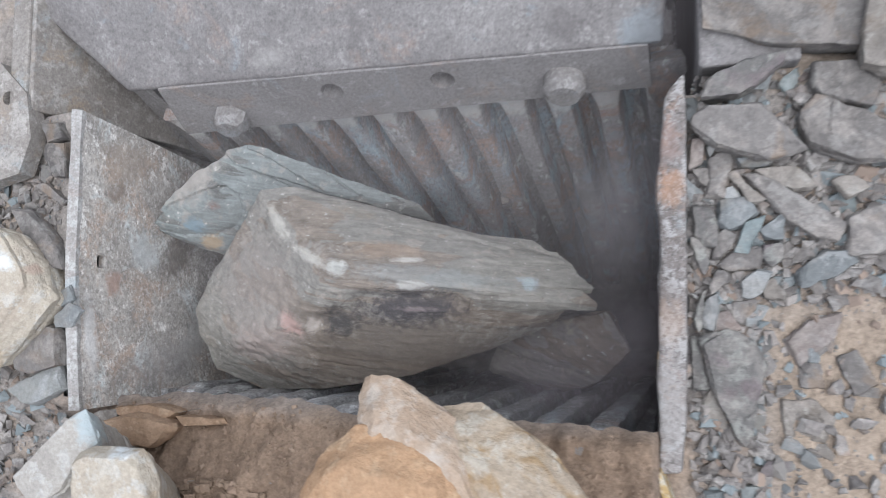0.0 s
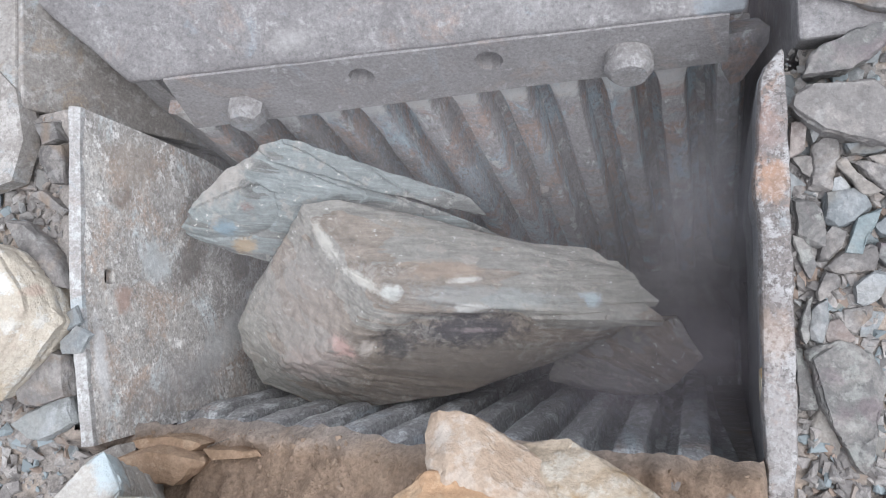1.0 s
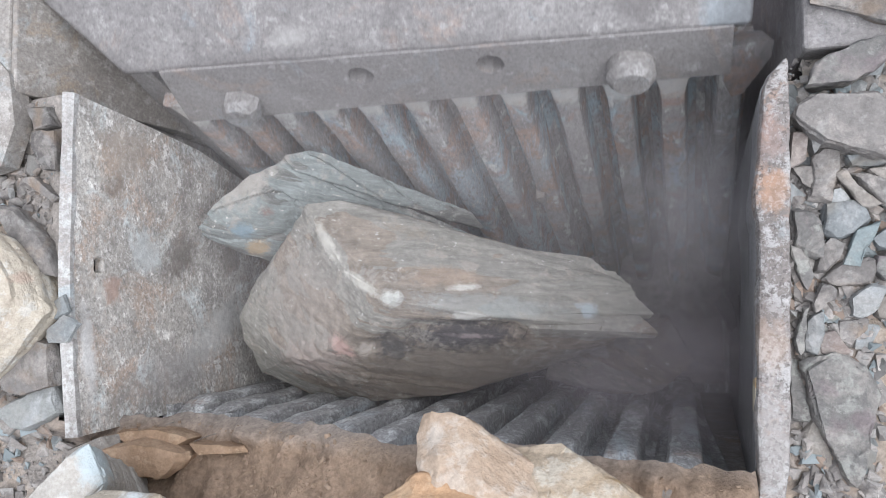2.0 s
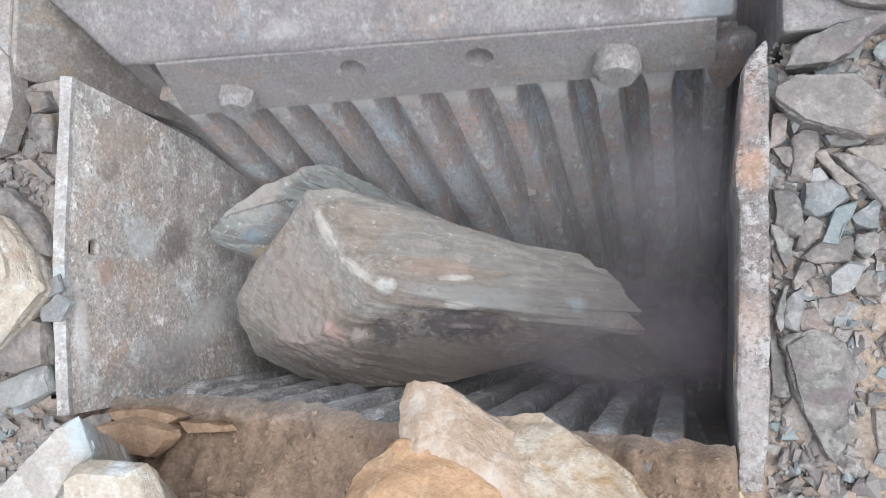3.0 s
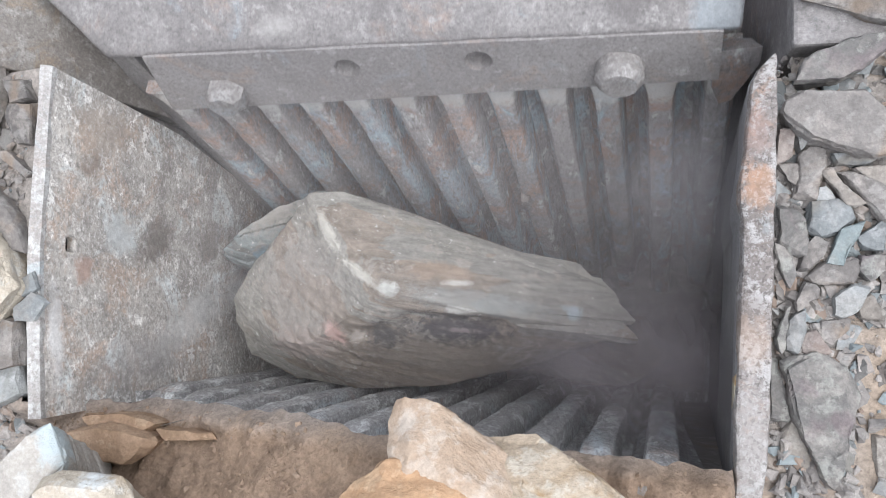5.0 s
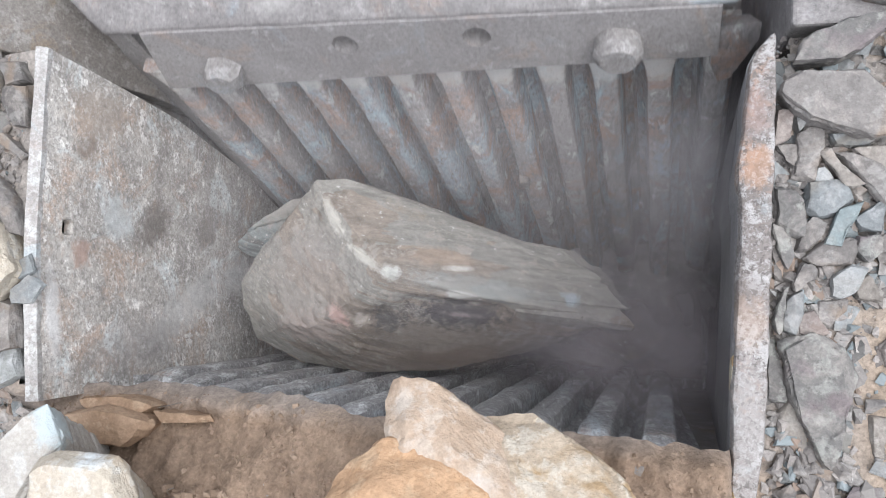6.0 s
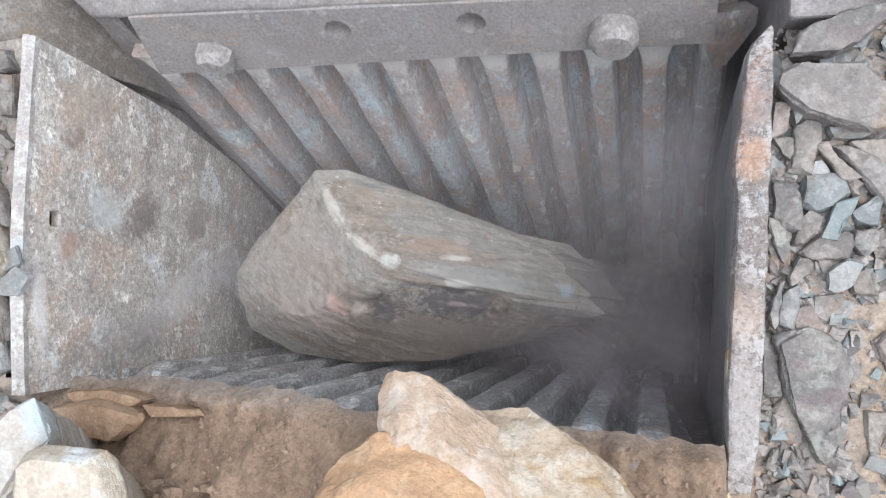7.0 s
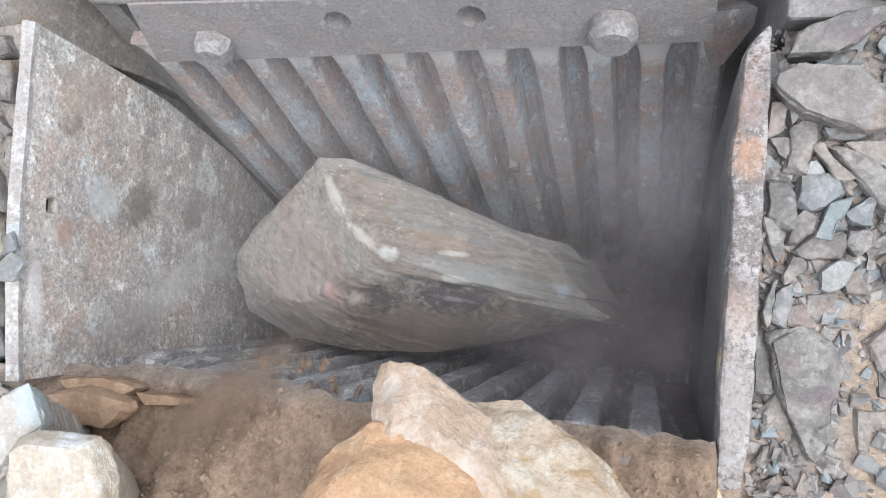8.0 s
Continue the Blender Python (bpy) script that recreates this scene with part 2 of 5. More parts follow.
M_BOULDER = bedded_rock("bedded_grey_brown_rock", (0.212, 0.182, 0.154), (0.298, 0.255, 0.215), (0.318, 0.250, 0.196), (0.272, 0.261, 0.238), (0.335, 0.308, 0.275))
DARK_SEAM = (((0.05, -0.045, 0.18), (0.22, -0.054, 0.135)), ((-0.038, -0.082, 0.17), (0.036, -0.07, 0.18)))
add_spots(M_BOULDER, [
    # brown front face, with the shade it lies in put into the colour
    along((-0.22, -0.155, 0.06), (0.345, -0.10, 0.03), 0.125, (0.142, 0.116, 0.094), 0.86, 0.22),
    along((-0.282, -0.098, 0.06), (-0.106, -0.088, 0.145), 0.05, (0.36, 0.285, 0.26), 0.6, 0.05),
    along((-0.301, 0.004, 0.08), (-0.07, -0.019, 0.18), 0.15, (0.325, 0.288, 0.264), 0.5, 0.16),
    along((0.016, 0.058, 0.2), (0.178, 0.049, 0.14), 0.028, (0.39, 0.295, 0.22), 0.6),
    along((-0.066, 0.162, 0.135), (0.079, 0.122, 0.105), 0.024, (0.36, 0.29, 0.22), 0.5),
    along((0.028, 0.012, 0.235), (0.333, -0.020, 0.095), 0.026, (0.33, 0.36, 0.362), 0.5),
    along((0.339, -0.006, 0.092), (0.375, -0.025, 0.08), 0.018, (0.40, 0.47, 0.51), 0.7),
    # black mineral seam, deepened by painted shade under the overhanging edge
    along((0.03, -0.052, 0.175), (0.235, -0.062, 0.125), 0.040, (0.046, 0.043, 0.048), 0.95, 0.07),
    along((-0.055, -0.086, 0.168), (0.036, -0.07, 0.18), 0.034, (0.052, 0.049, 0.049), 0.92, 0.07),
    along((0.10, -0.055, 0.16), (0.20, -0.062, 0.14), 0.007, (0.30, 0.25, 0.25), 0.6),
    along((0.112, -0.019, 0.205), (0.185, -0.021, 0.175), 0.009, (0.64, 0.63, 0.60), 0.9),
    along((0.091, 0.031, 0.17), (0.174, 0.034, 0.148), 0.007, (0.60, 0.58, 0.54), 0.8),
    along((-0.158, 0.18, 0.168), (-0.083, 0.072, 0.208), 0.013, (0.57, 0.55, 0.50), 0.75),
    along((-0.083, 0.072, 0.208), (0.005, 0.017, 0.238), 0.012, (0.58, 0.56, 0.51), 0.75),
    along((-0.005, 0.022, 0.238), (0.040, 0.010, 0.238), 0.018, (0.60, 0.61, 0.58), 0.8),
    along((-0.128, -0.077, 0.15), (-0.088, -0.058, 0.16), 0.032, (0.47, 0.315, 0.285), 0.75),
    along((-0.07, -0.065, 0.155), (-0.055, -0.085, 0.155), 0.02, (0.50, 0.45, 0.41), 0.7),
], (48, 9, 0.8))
def regrain(m, scales=((150, 0.45), (45, 0.35)), bright=1.0):
    """Fine grain over the marks as well."""
    nt = m.node_tree
    bsdf = nt.nodes["Principled BSDF"]
    c = bsdf.inputs["Base Color"].links[0].from_socket
    co = nt.nodes.new("ShaderNodeTexCoord")
    for scale, depth in scales:
        lo, hi = bright - depth, bright + depth
        c = blend(nt, 1.0, c, ramp(nt, noise_at(nt, co.outputs["Object"], scale, 7, 0.75, 0.3), 0.34, 0.66, (lo, lo, lo), (hi, hi, hi)), "MULTIPLY")
    nt.links.new(c, bsdf.inputs["Base Color"])


regrain(M_BOULDER, ((26, 0.13),))
add_spots(M_RIM, [
    ((1.105, 0.085, 0.0), (0.02, 0.035, 0.05), (0.36, 0.21, 0.13), 0.46, (0, 0, 0)),
    ((1.10, 0.16, 0.0), (0.02, 0.04, 0.05), (0.28, 0.19, 0.165), 0.37, (0, 0, 0)),
    ((1.08, 0.185, 0.0), (0.012, 0.03, 0.05), (0.52, 0.50, 0.49), 0.43, (0, 0, 0)),
    ((1.092, -0.25, 0.0), (0.03, 0.09, 0.05), (0.36, 0.35, 0.34), 0.31, (0, 0, 0)),
    ((1.095, -0.075, 0.0), (0.022, 0.02, 0.05), (0.13, 0.105, 0.095), 0.37, (0, 0, 0)),
    ((1.095, -0.12, 0.0), (0.03, 0.04, 0.05), (0.34, 0.25, 0.19), 0.37, (0, 0, 0)),
])
add_spots(M_JAW, [((0.0, 0.035, 0.0), (0.05, 0.045, 0.06), (0.62, 0.62, 0.605), 0.7, (0, 0, 0))])
add_spots(M_CAST, [
    ((1.07, 0.02, 0.0), (0.05, 0.05, 0.05), (0.25, 0.30, 0.335), 0.5, (0, 0, 0)),
    ((0.93, 0.05, 0.0), (0.03, 0.04, 0.05), (0.12, 0.11, 0.11), 0.6, (0, 0, 20)),
    ((0.55, 0.07, 0.0), (0.02, 0.05, 0.05), (0.13, 0.12, 0.12), 0.5, (0, 0, -20)),
    ((0.36, 0.04, 0.0), (0.05, 0.02, 0.05), (0.33, 0.32, 0.31), 0.5, (0, 0, 10)),
])
add_spots(M_CHEEK, [
    along((-0.209, -0.306, 0), (-0.059, -0.632, 0), 0.055, (0.60, 0.60, 0.585), 0.75, 0.05),
    along((-0.093, -0.61, 0), (-0.03, -0.775, 0), 0.05, (0.52, 0.515, 0.50), 0.6, 0.05),
    along((-0.016, -0.282, 0), (0.076, -0.387, 0), 0.05, (0.15, 0.13, 0.115), 0.75, 0.05),
    along((0.003, -0.497, 0), (0.079, -0.6, 0), 0.05, (0.17, 0.15, 0.135), 0.65, 0.05),
    along((0.125, -0.094, 0), (0.165, -0.151, 0), 0.022, (0.22, 0.18, 0.15), 0.7, 0.05),
    along((0.045, -0.165, 0), (0.015, -0.269, 0), 0.045, (0.55, 0.585, 0.59), 0.65, 0.05),
    along((-0.034, -0.092, 0), (-0.049, -0.145, 0), 0.03, (0.42, 0.29, 0.235), 0.75, 0.05),
    along((-0.06, -0.045, 0), (-0.25, -0.05, 0), 0.022, (0.66, 0.655, 0.65), 0.7, 0.05),
    along((0.202, -0.058, 0), (0.23, -0.242, 0), 0.05, (0.36, 0.30, 0.25), 0.6, 0.05),
    along((-0.228, -0.122, 0), (-0.197, -0.477, 0), 0.06, (0.33, 0.31, 0.30), 0.6, 0.05),
])
regrain(M_CHEEK, ((60, 0.14), (14, 0.16)))
regrain(M_CAST, ((60, 0.16), (11, 0.12)))
M_GREEN = bedded_rock("grey_green_slate", (0.150, 0.155, 0.150), (0.232, 0.236, 0.225), (0.255, 0.225, 0.195), (0.225, 0.250, 0.248), (0.30, 0.298, 0.28))
add_spots(M_GREEN, [
    along((0.02, 0.03, 0.03), (0.17, 0.14, 0.05), 0.05, (0.345, 0.325, 0.30), 0.9, 0.05),
    along((0.15, 0.14, 0.04), (0.23, 0.16, 0.04), 0.025, (0.345, 0.325, 0.30), 0.85, 0.04),
    along((0.05, -0.005, -0.01), (0.11, -0.02, -0.02), 0.022, (0.22, 0.31, 0.37), 0.8),
    along((0.07, -0.05, -0.05), (0.13, -0.045, -0.05), 0.022, (0.42, 0.31, 0.19), 0.75),
    along((0.12, 0.03, -0.01), (0.16, 0.03, -0.01), 0.02, (0.22, 0.12, 0.10), 0.7),
])
regrain(M_GREEN, ((30, 0.14),))
M_LOWER = bedded_rock("brown_bedded_rock", (0.165, 0.138, 0.116), (0.255, 0.215, 0.180), (0.285, 0.225, 0.175), (0.225, 0.21, 0.195), (0.31, 0.275, 0.24))
M_GREY = stone("dusty_grey_stone", (0.171, 0.160, 0.153), (0.122, 0.113, 0.108), (0.215, 0.206, 0.197), (0.188, 0.153, 0.126), vary=0.16)
M_BLUE = stone("blue_grey_slate", (0.193, 0.206, 0.211), (0.144, 0.154, 0.157), (0.248, 0.258, 0.261), (0.193, 0.186, 0.172), vary=0.12, dusty=0.3)
M_TEAL = stone("teal_slate", (0.179, 0.211, 0.216), (0.124, 0.145, 0.151), (0.257, 0.284, 0.284), (0.211, 0.211, 0.190), vary=0.1, dusty=0.2)
M_DARK = stone("purple_grey_slate", (0.175, 0.170, 0.163), (0.121, 0.117, 0.115), (0.243, 0.245, 0.230), (0.163, 0.142, 0.145), vary=0.08, dusty=0.4)
M_TAN = stone("tan_stone", (0.239, 0.219, 0.198), (0.176, 0.159, 0.143), (0.290, 0.274, 0.252), (0.228, 0.194, 0.164), vary=0.14)
M_PINK = stone("reddish_stone", (0.223, 0.191, 0.178), (0.166, 0.140, 0.130), (0.271, 0.244, 0.232), (0.214, 0.170, 0.152), vary=0.12)
M_PALE = stone("pale_cream_rock", (0.408, 0.364, 0.302), (0.345, 0.297, 0.244), (0.445, 0.424, 0.387), (0.360, 0.292, 0.212), stain_lo=0.68, vary=0.05, dust=(0.424, 0.382, 0.318))
add_spots(M_PALE, [
    ((0.01, 0.055, 0.03), (0.03, 0.02, 0.04), (0.62, 0.66, 0.68), 0.85, (0, 0, 0)),
    ((0.06, 0.045, 0.03), (0.012, 0.012, 0.04), (0.36, 0.27, 0.22), 0.7, (0, 0, 0)),
])
M_PALEBLUE = stone("pale_rock_with_blue_break", (0.385, 0.365, 0.335), (0.325, 0.305, 0.28), (0.43, 0.42, 0.40), (0.34, 0.30, 0.26), stain_lo=0.7, vary=0.03, dust=(0.40, 0.375, 0.34))
add_spots(M_PALEBLUE, [((0.035, 0.055, 0.0), (0.022, 0.06, 0.05), (0.40, 0.47, 0.50), 0.8, (0, 0, 20))])
M_WHITE = stone("white_blue_rock", (0.284, 0.294, 0.297), (0.219, 0.226, 0.226), (0.336, 0.343, 0.343), (0.227, 0.234, 0.227), vary=0.06, dust=(0.279, 0.271, 0.257))
M_ORANGE = stone("orange_tan_rock", (0.375, 0.294, 0.228), (0.304, 0.223, 0.162), (0.413, 0.347, 0.290), (0.361, 0.257, 0.176), vary=0.0, dust=(0.380, 0.314, 0.252), stain_lo=0.64)
add_spots(M_ORANGE, [
    ((0.05, -0.06, 0.05), (0.025, 0.025, 0.06), (0.46, 0.43, 0.40), 0.5, (0, 0, 0)),
    ((-0.05, 0.03, 0.04), (0.02, 0.02, 0.05), (0.48, 0.44, 0.40), 0.6, (0, 0, 0)),
])
M_CLAY = stone("orange_clay_rock", (0.395, 0.258, 0.160), (0.319, 0.198, 0.118), (0.441, 0.312, 0.205), (0.380, 0.236, 0.137), vary=0.0, dust=(0.395, 0.266, 0.167))
M_CREAM = stone("cream_bedded_rock", (0.344, 0.287, 0.223), (0.241, 0.190, 0.138), (0.402, 0.362, 0.305), (0.287, 0.207, 0.126), layers=(6, 26, 10), rot=(0, 0, 40), vary=0.0, dust=(0.344, 0.287, 0.230))
M_CLOD = stone("brown_earth_clod", (0.281, 0.191, 0.128), (0.212, 0.140, 0.089), (0.340, 0.246, 0.170), (0.306, 0.212, 0.145), vary=0.1, dust=(0.306, 0.212, 0.145))
M_CRUMB = stone("loose_brown_earth", (0.224, 0.163, 0.120), (0.172, 0.125, 0.090), (0.275, 0.206, 0.155), (0.241, 0.172, 0.129), vary=0.0, dust=(0.241, 0.181, 0.133))
M_FILL = stone("crushed_rock_dust", (0.28, 0.265, 0.265), (0.21, 0.20, 0.20), (0.33, 0.31, 0.305), (0.28, 0.25, 0.235), vary=0.0, dust=(0.28, 0.265, 0.26), bumps=0.6)
def island_tint(m, amount, blue, tan):
    """Gives each loose chip of a joined sheet its own shade."""
    nt = m.node_tree
    bsdf = nt.nodes["Principled BSDF"]
    colour = bsdf.inputs["Base Color"].links[0].from_socket
    geo = nt.nodes.new("ShaderNodeNewGeometry")
    chance = geo.outputs["Random Per Island"]
    c = blend(nt, ramp(nt, chance, 0.70, 0.78), colour, blue)
    c = blend(nt, ramp(nt, chance, 0.88, 0.92), c, tan)
    mul = nt.nodes.new("ShaderNodeMath")
    mul.operation = "MULTIPLY"
    mul.inputs[1].default_value = 13.7
    nt.links.new(chance, mul.inputs[0])
    part_of = nt.nodes.new("ShaderNodeMath")
    part_of.operation = "FRACT"
    nt.links.new(mul.outputs[0], part_of.inputs[0])
    lo, hi = 1 - amount, 1 + amount
    c = blend(nt, 1.0, c, ramp(nt, part_of.outputs[0], 0, 1, (lo, lo, lo), (hi, hi, hi)), "MULTIPLY")
    nt.links.new(c, bsdf.inputs["Base Color"])


M_GRAVEL = stone("mixed_gravel", (0.232, 0.216, 0.206), (0.178, 0.166, 0.160), (0.290, 0.279, 0.268), (0.244, 0.196, 0.164), vary=0.0)
island_tint(M_GRAVEL, 0.3, (0.215, 0.245, 0.255), (0.26, 0.205, 0.17))


def soil_material():
    m, nt, bsdf, co = shader("brown_soil_and_grey_rock_dust")
    v = mapped(nt, co, per_object=False)
    big, mid, fine, grit = noise_at(nt, v, 4, 6, 0.6, 0.8), noise_at(nt, v, 24, 7, 0.7, 0.3), noise_at(nt, v, 120, 5, 0.7), noise_at(nt, v, 380, 3, 0.6)
    brown = blend(nt, ramp(nt, mid, 0.35, 0.7), (0.172, 0.124, 0.091), (0.285, 0.208, 0.154))
    brown = blend(nt, ramp(nt, big, 0.5, 0.66), brown, (0.29, 0.212, 0.155))
    dust = blend(nt, ramp(nt, mid, 0.35, 0.68), (0.25, 0.23, 0.215), (0.34, 0.31, 0.285))
    dust = blend(nt, ramp(nt, big, 0.5, 0.62), dust, (0.36, 0.30, 0.25))
    sep = nt.nodes.new("ShaderNodeSeparateXYZ")
    nt.links.new(co.outputs["Object"], sep.inputs[0])
    # brown earth lies between the cheek plates in front, rock dust at the sides
    def band(socket, a, b, c0, c1):
        r = nt.nodes.new("ShaderNodeMapRange")
        for i, x in zip((1, 2, 3, 4), (a, b, c0, c1)):
            r.inputs[i].default_value = x
        nt.links.new(socket, r.inputs[0])
        return r.outputs[0]
    def times(a, b):
        n = nt.nodes.new("ShaderNodeMath")
        n.operation = "MULTIPLY"
        nt.links.new(a, n.inputs[0]), nt.links.new(b, n.inputs[1])
        return n.outputs[0]
    tan_earth = times(band(sep.outputs[0], 1.20, 1.27, 0, 1), times(times(band(sep.outputs[1], -0.13, -0.07, 1, 0), band(sep.outputs[1], -1.1, -0.7, 0, 1)), band(sep.outputs[0], 1.7, 2.2, 1, 0)))
    dust = blend(nt, tan_earth, dust, blend(nt, ramp(nt, mid, 0.35, 0.68), (0.30, 0.242, 0.192), (0.385, 0.315, 0.252)))
    area = times(times(band(sep.outputs[0], -0.12, 0.06, 0, 1), band(sep.outputs[0], 1.06, 1.14, 1, 0)), times(band(sep.outputs[1], -0.30, -0.24, 1, 0), band(sep.outputs[1], -1.7, -0.9, 0, 1)))
    c = blend(nt, area, dust, brown)
    c = blend(nt, 0.5, c, blend(nt, 1.0, c, ramp(nt, fine, 0.34, 0.66, (0.48, 0.48, 0.48), (1.46, 1.46, 1.46)), "MULTIPLY"))
    nt.links.new(c, bsdf.inputs["Base Color"])
    bsdf.inputs["Roughness"].default_value = 0.95
    bsdf.inputs["Specular IOR Level"].default_value = 0.15
    relief(nt, bsdf, [(mid, 0.8, 0.012), (fine, 0.8, 0.004), (grit, 0.5, 0.0012)])
    return m


M_SOIL = soil_material()


def dust_material(name, colour, density):
    """Thin airborne dust: dense in the middle of a puff, gone at its rim, torn by noise."""
    m, nt, bsdf, co = shader(name)
    nt.nodes.remove(bsdf)
    out = nt.nodes["Material Output"]
    flat = nt.nodes.new("ShaderNodeMapping")
    flat.inputs["Location"].default_value, flat.inputs["Scale"].default_value = (-1, -1, 0), (2, 2, 0)
    nt.links.new(co.outputs["Generated"], flat.inputs["Vector"])
    dist = nt.nodes.new("ShaderNodeVectorMath")
    dist.operation = "LENGTH"
    nt.links.new(flat.outputs[0], dist.inputs[0])
    fall = nt.nodes.new("ShaderNodeMapRange")
    fall.interpolation_type = "SMOOTHSTEP"
    for i, x in zip((1, 2, 3, 4), (0.15, 0.95, density, 0.0)):
        fall.inputs[i].default_value = x
    nt.links.new(dist.outputs["Value"], fall.inputs[0])
    torn = nt.nodes.new("ShaderNodeMath")
    torn.operation, torn.use_clamp = "MULTIPLY", True
    wisp = nt.nodes.new("ShaderNodeMapRange")
    for i, x in zip((1, 2, 3, 4), (0.3, 0.7, 0.5, 1.5)):
        wisp.inputs[i].default_value = x
    nt.links.new(noise_at(nt, mapped(nt, co), 4.5, 4, 0.5, 0.6), wisp.inputs[0])
    nt.links.new(fall.outputs[0], torn.inputs[0]), nt.links.new(wisp.outputs[0], torn.inputs[1])
    clear, cloud, mix = nt.nodes.new("ShaderNodeBsdfTransparent"), nt.nodes.new("ShaderNodeBsdfDiffuse"), nt.nodes.new("ShaderNodeMixShader")
    cloud.inputs["Color"].default_value = (*colour, 1)
    nt.links.new(torn.outputs[0], mix.inputs[0]), nt.links.new(clear.outputs[0], mix.inputs[1]), nt.links.new(cloud.outputs[0], mix.inputs[2])
    nt.links.new(mix.outputs[0], out.inputs["Surface"])
    return m


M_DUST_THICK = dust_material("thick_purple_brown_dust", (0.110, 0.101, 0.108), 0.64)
M_DUST_MILD = dust_material("drifting_grey_brown_dust", (0.128, 0.117, 0.121), 0.30)
M_DUST_EARTH = dust_material("flying_brown_earth", (0.118, 0.086, 0.066), 0.9)
M_DUST_PALE = dust_material("pale_rising_dust", (0.205, 0.196, 0.206), 0.32)
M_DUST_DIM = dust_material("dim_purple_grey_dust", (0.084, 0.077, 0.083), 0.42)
M_DUST_THIN = dust_material("thin_grey_dust", (0.225, 0.212, 0.213), 0.21)


# ---- builders ----
def mesh_of(name, bm, material, smooth=False):
    bmesh.ops.recalc_face_normals(bm, faces=bm.faces)
    me = bpy.data.meshes.new(name)
    bm.to_mesh(me)
    bm.free()
    me.materials.append(material)
    for p in me.polygons:
        p.use_smooth = smooth
    if smooth:
        me.set_sharp_from_angle(angle=radians(30))
    return me


def part(name, bm, material, parent=None, label="", smooth=False):
    ob = new(name, mesh_of(name, bm, material, smooth))
    ob.parent = parent
    return tagged(ob, label) if label else ob


def prism(outline, axis, lo, hi, bevel=0.0, segs=2):
    """A solid from a flat outline, pushed along an axis from lo to hi."""
    bm = bmesh.new()
    def at(a, b, h):
        return {"x": (h, a, b), "y": (a, h, b), "z": (a, b, h)}[axis]
    low = [bm.verts.new(at(a, b, lo)) for a, b in outline]
    top = [bm.verts.new(at(a, b, hi)) for a, b in outline]
    bm.faces.new(low), bm.faces.new(top)
    for i in range(len(low)):
        j = (i + 1) % len(low)
        bm.faces.new((low[i], low[j], top[j], top[i]))
    bmesh.ops.recalc_face_normals(bm, faces=bm.faces)
    if bevel:
        bmesh.ops.bevel(bm, geom=bm.edges[:], offset=bevel, segments=segs, profile=0.5, affect="EDGES", clamp_overlap=True)
    return bm


def refine(bm, length, rounds=7):
    for _ in range(rounds):
        long = [e for e in bm.edges if e.calc_length() > length]
        if not long:
            break
        bmesh.ops.subdivide_edges(bm, edges=long, cuts=1, use_grid_fill=False)
        bmesh.ops.triangulate(bm, faces=[f for f in bm.faces if len(f.verts) > 3])


def fbm(p, octaves=4):
    s, a = 0.0, 1.0
    for _ in range(octaves):
        s += a * noise.noise(p)
        p, a = p * 2.1, a * 0.5
    return s


def hull(points):
    bm = bmesh.new()
    for p in points:
        bm.verts.new(p)
    r = bmesh.ops.convex_hull(bm, input=bm.verts)
    bmesh.ops.delete(bm, geom=[v for v in r["geom_interior"] if isinstance(v, bmesh.types.BMVert)], context="VERTS")
    loose = [v for v in bm.verts if not v.link_faces]
    bmesh.ops.delete(bm, geom=loose, context="VERTS")
    return bm


def roughen(bm, length, coarse, fine, seed=0, bed=0.0, bed_axis=(0, 0, 1), bed_step=0.03, chips=0.0):
    """Breaks up a hull: lumps, chips and, where given, bedding steps."""
    refine(bm, length)
    bm.normal_update()
    shift, axis = Vector((seed * 3.7, seed * 1.9, seed * 5.3)), Vector(bed_axis).normalized()
    moves = []
    for v in bm.verts:
        p = v.co + shift
        d = coarse * fbm(p * 7, 3) + fine * fbm(p * 38, 3)
        if chips:
            d += chips * (noise.voronoi(p * 11)[0][0] - 0.45) + 0.45 * chips * (noise.voronoi(p * 29)[0][0] - 0.45)
        if bed:
            s = v.co.dot(axis) / bed_step + 0.6 * noise.noise(p * 6)
            w = s - math.floor(s)
            d += bed * (min(w * 4, 1.0) - 0.5) * (0.5 + 0.8 * noise.noise(Vector((math.floor(s) * 3.1, seed, 0.5)) + p * 3))
        moves.append(v.normal * d)
    for v, d in zip(bm.verts, moves):
        v.co += d
    return bm


def rock_points(outline, up, down, lean=(0.0, 0.0), seed=0, base=(0.0, 0.0), top=(0.72, 0.97)):
    """Corner points of a broken stone about its middle: rim outline, a smaller top and base."""
    rnd = random.Random(seed)
    cx, cy = sum(p[0] for p in outline) / len(outline), sum(p[1] for p in outline) / len(outline)
    pts = []
    ring = []
    for (x, y), (x2, y2) in zip(outline, outline[1:] + outline[:1]):
        k, j = rnd.uniform(0.35, 0.65), rnd.uniform(0.97, 1.06)
        ring += [(x, y), (cx + (x + (x2 - x) * k - cx) * j, cy + (y + (y2 - y) * k - cy) * j)]
    for x, y in ring:
        dx, dy = x - cx, y - cy
        pts.append((dx, dy, rnd.uniform(-0.3, 0.2) * up))
        k = rnd.uniform(*top)
        pts.append((dx * k + lean[0], dy * k + lean[1], up * rnd.uniform(0.6, 1.0)))
        pts.append((dx * 0.85 + base[0], dy * 0.85 + base[1], -down))
    return (cx, cy), pts


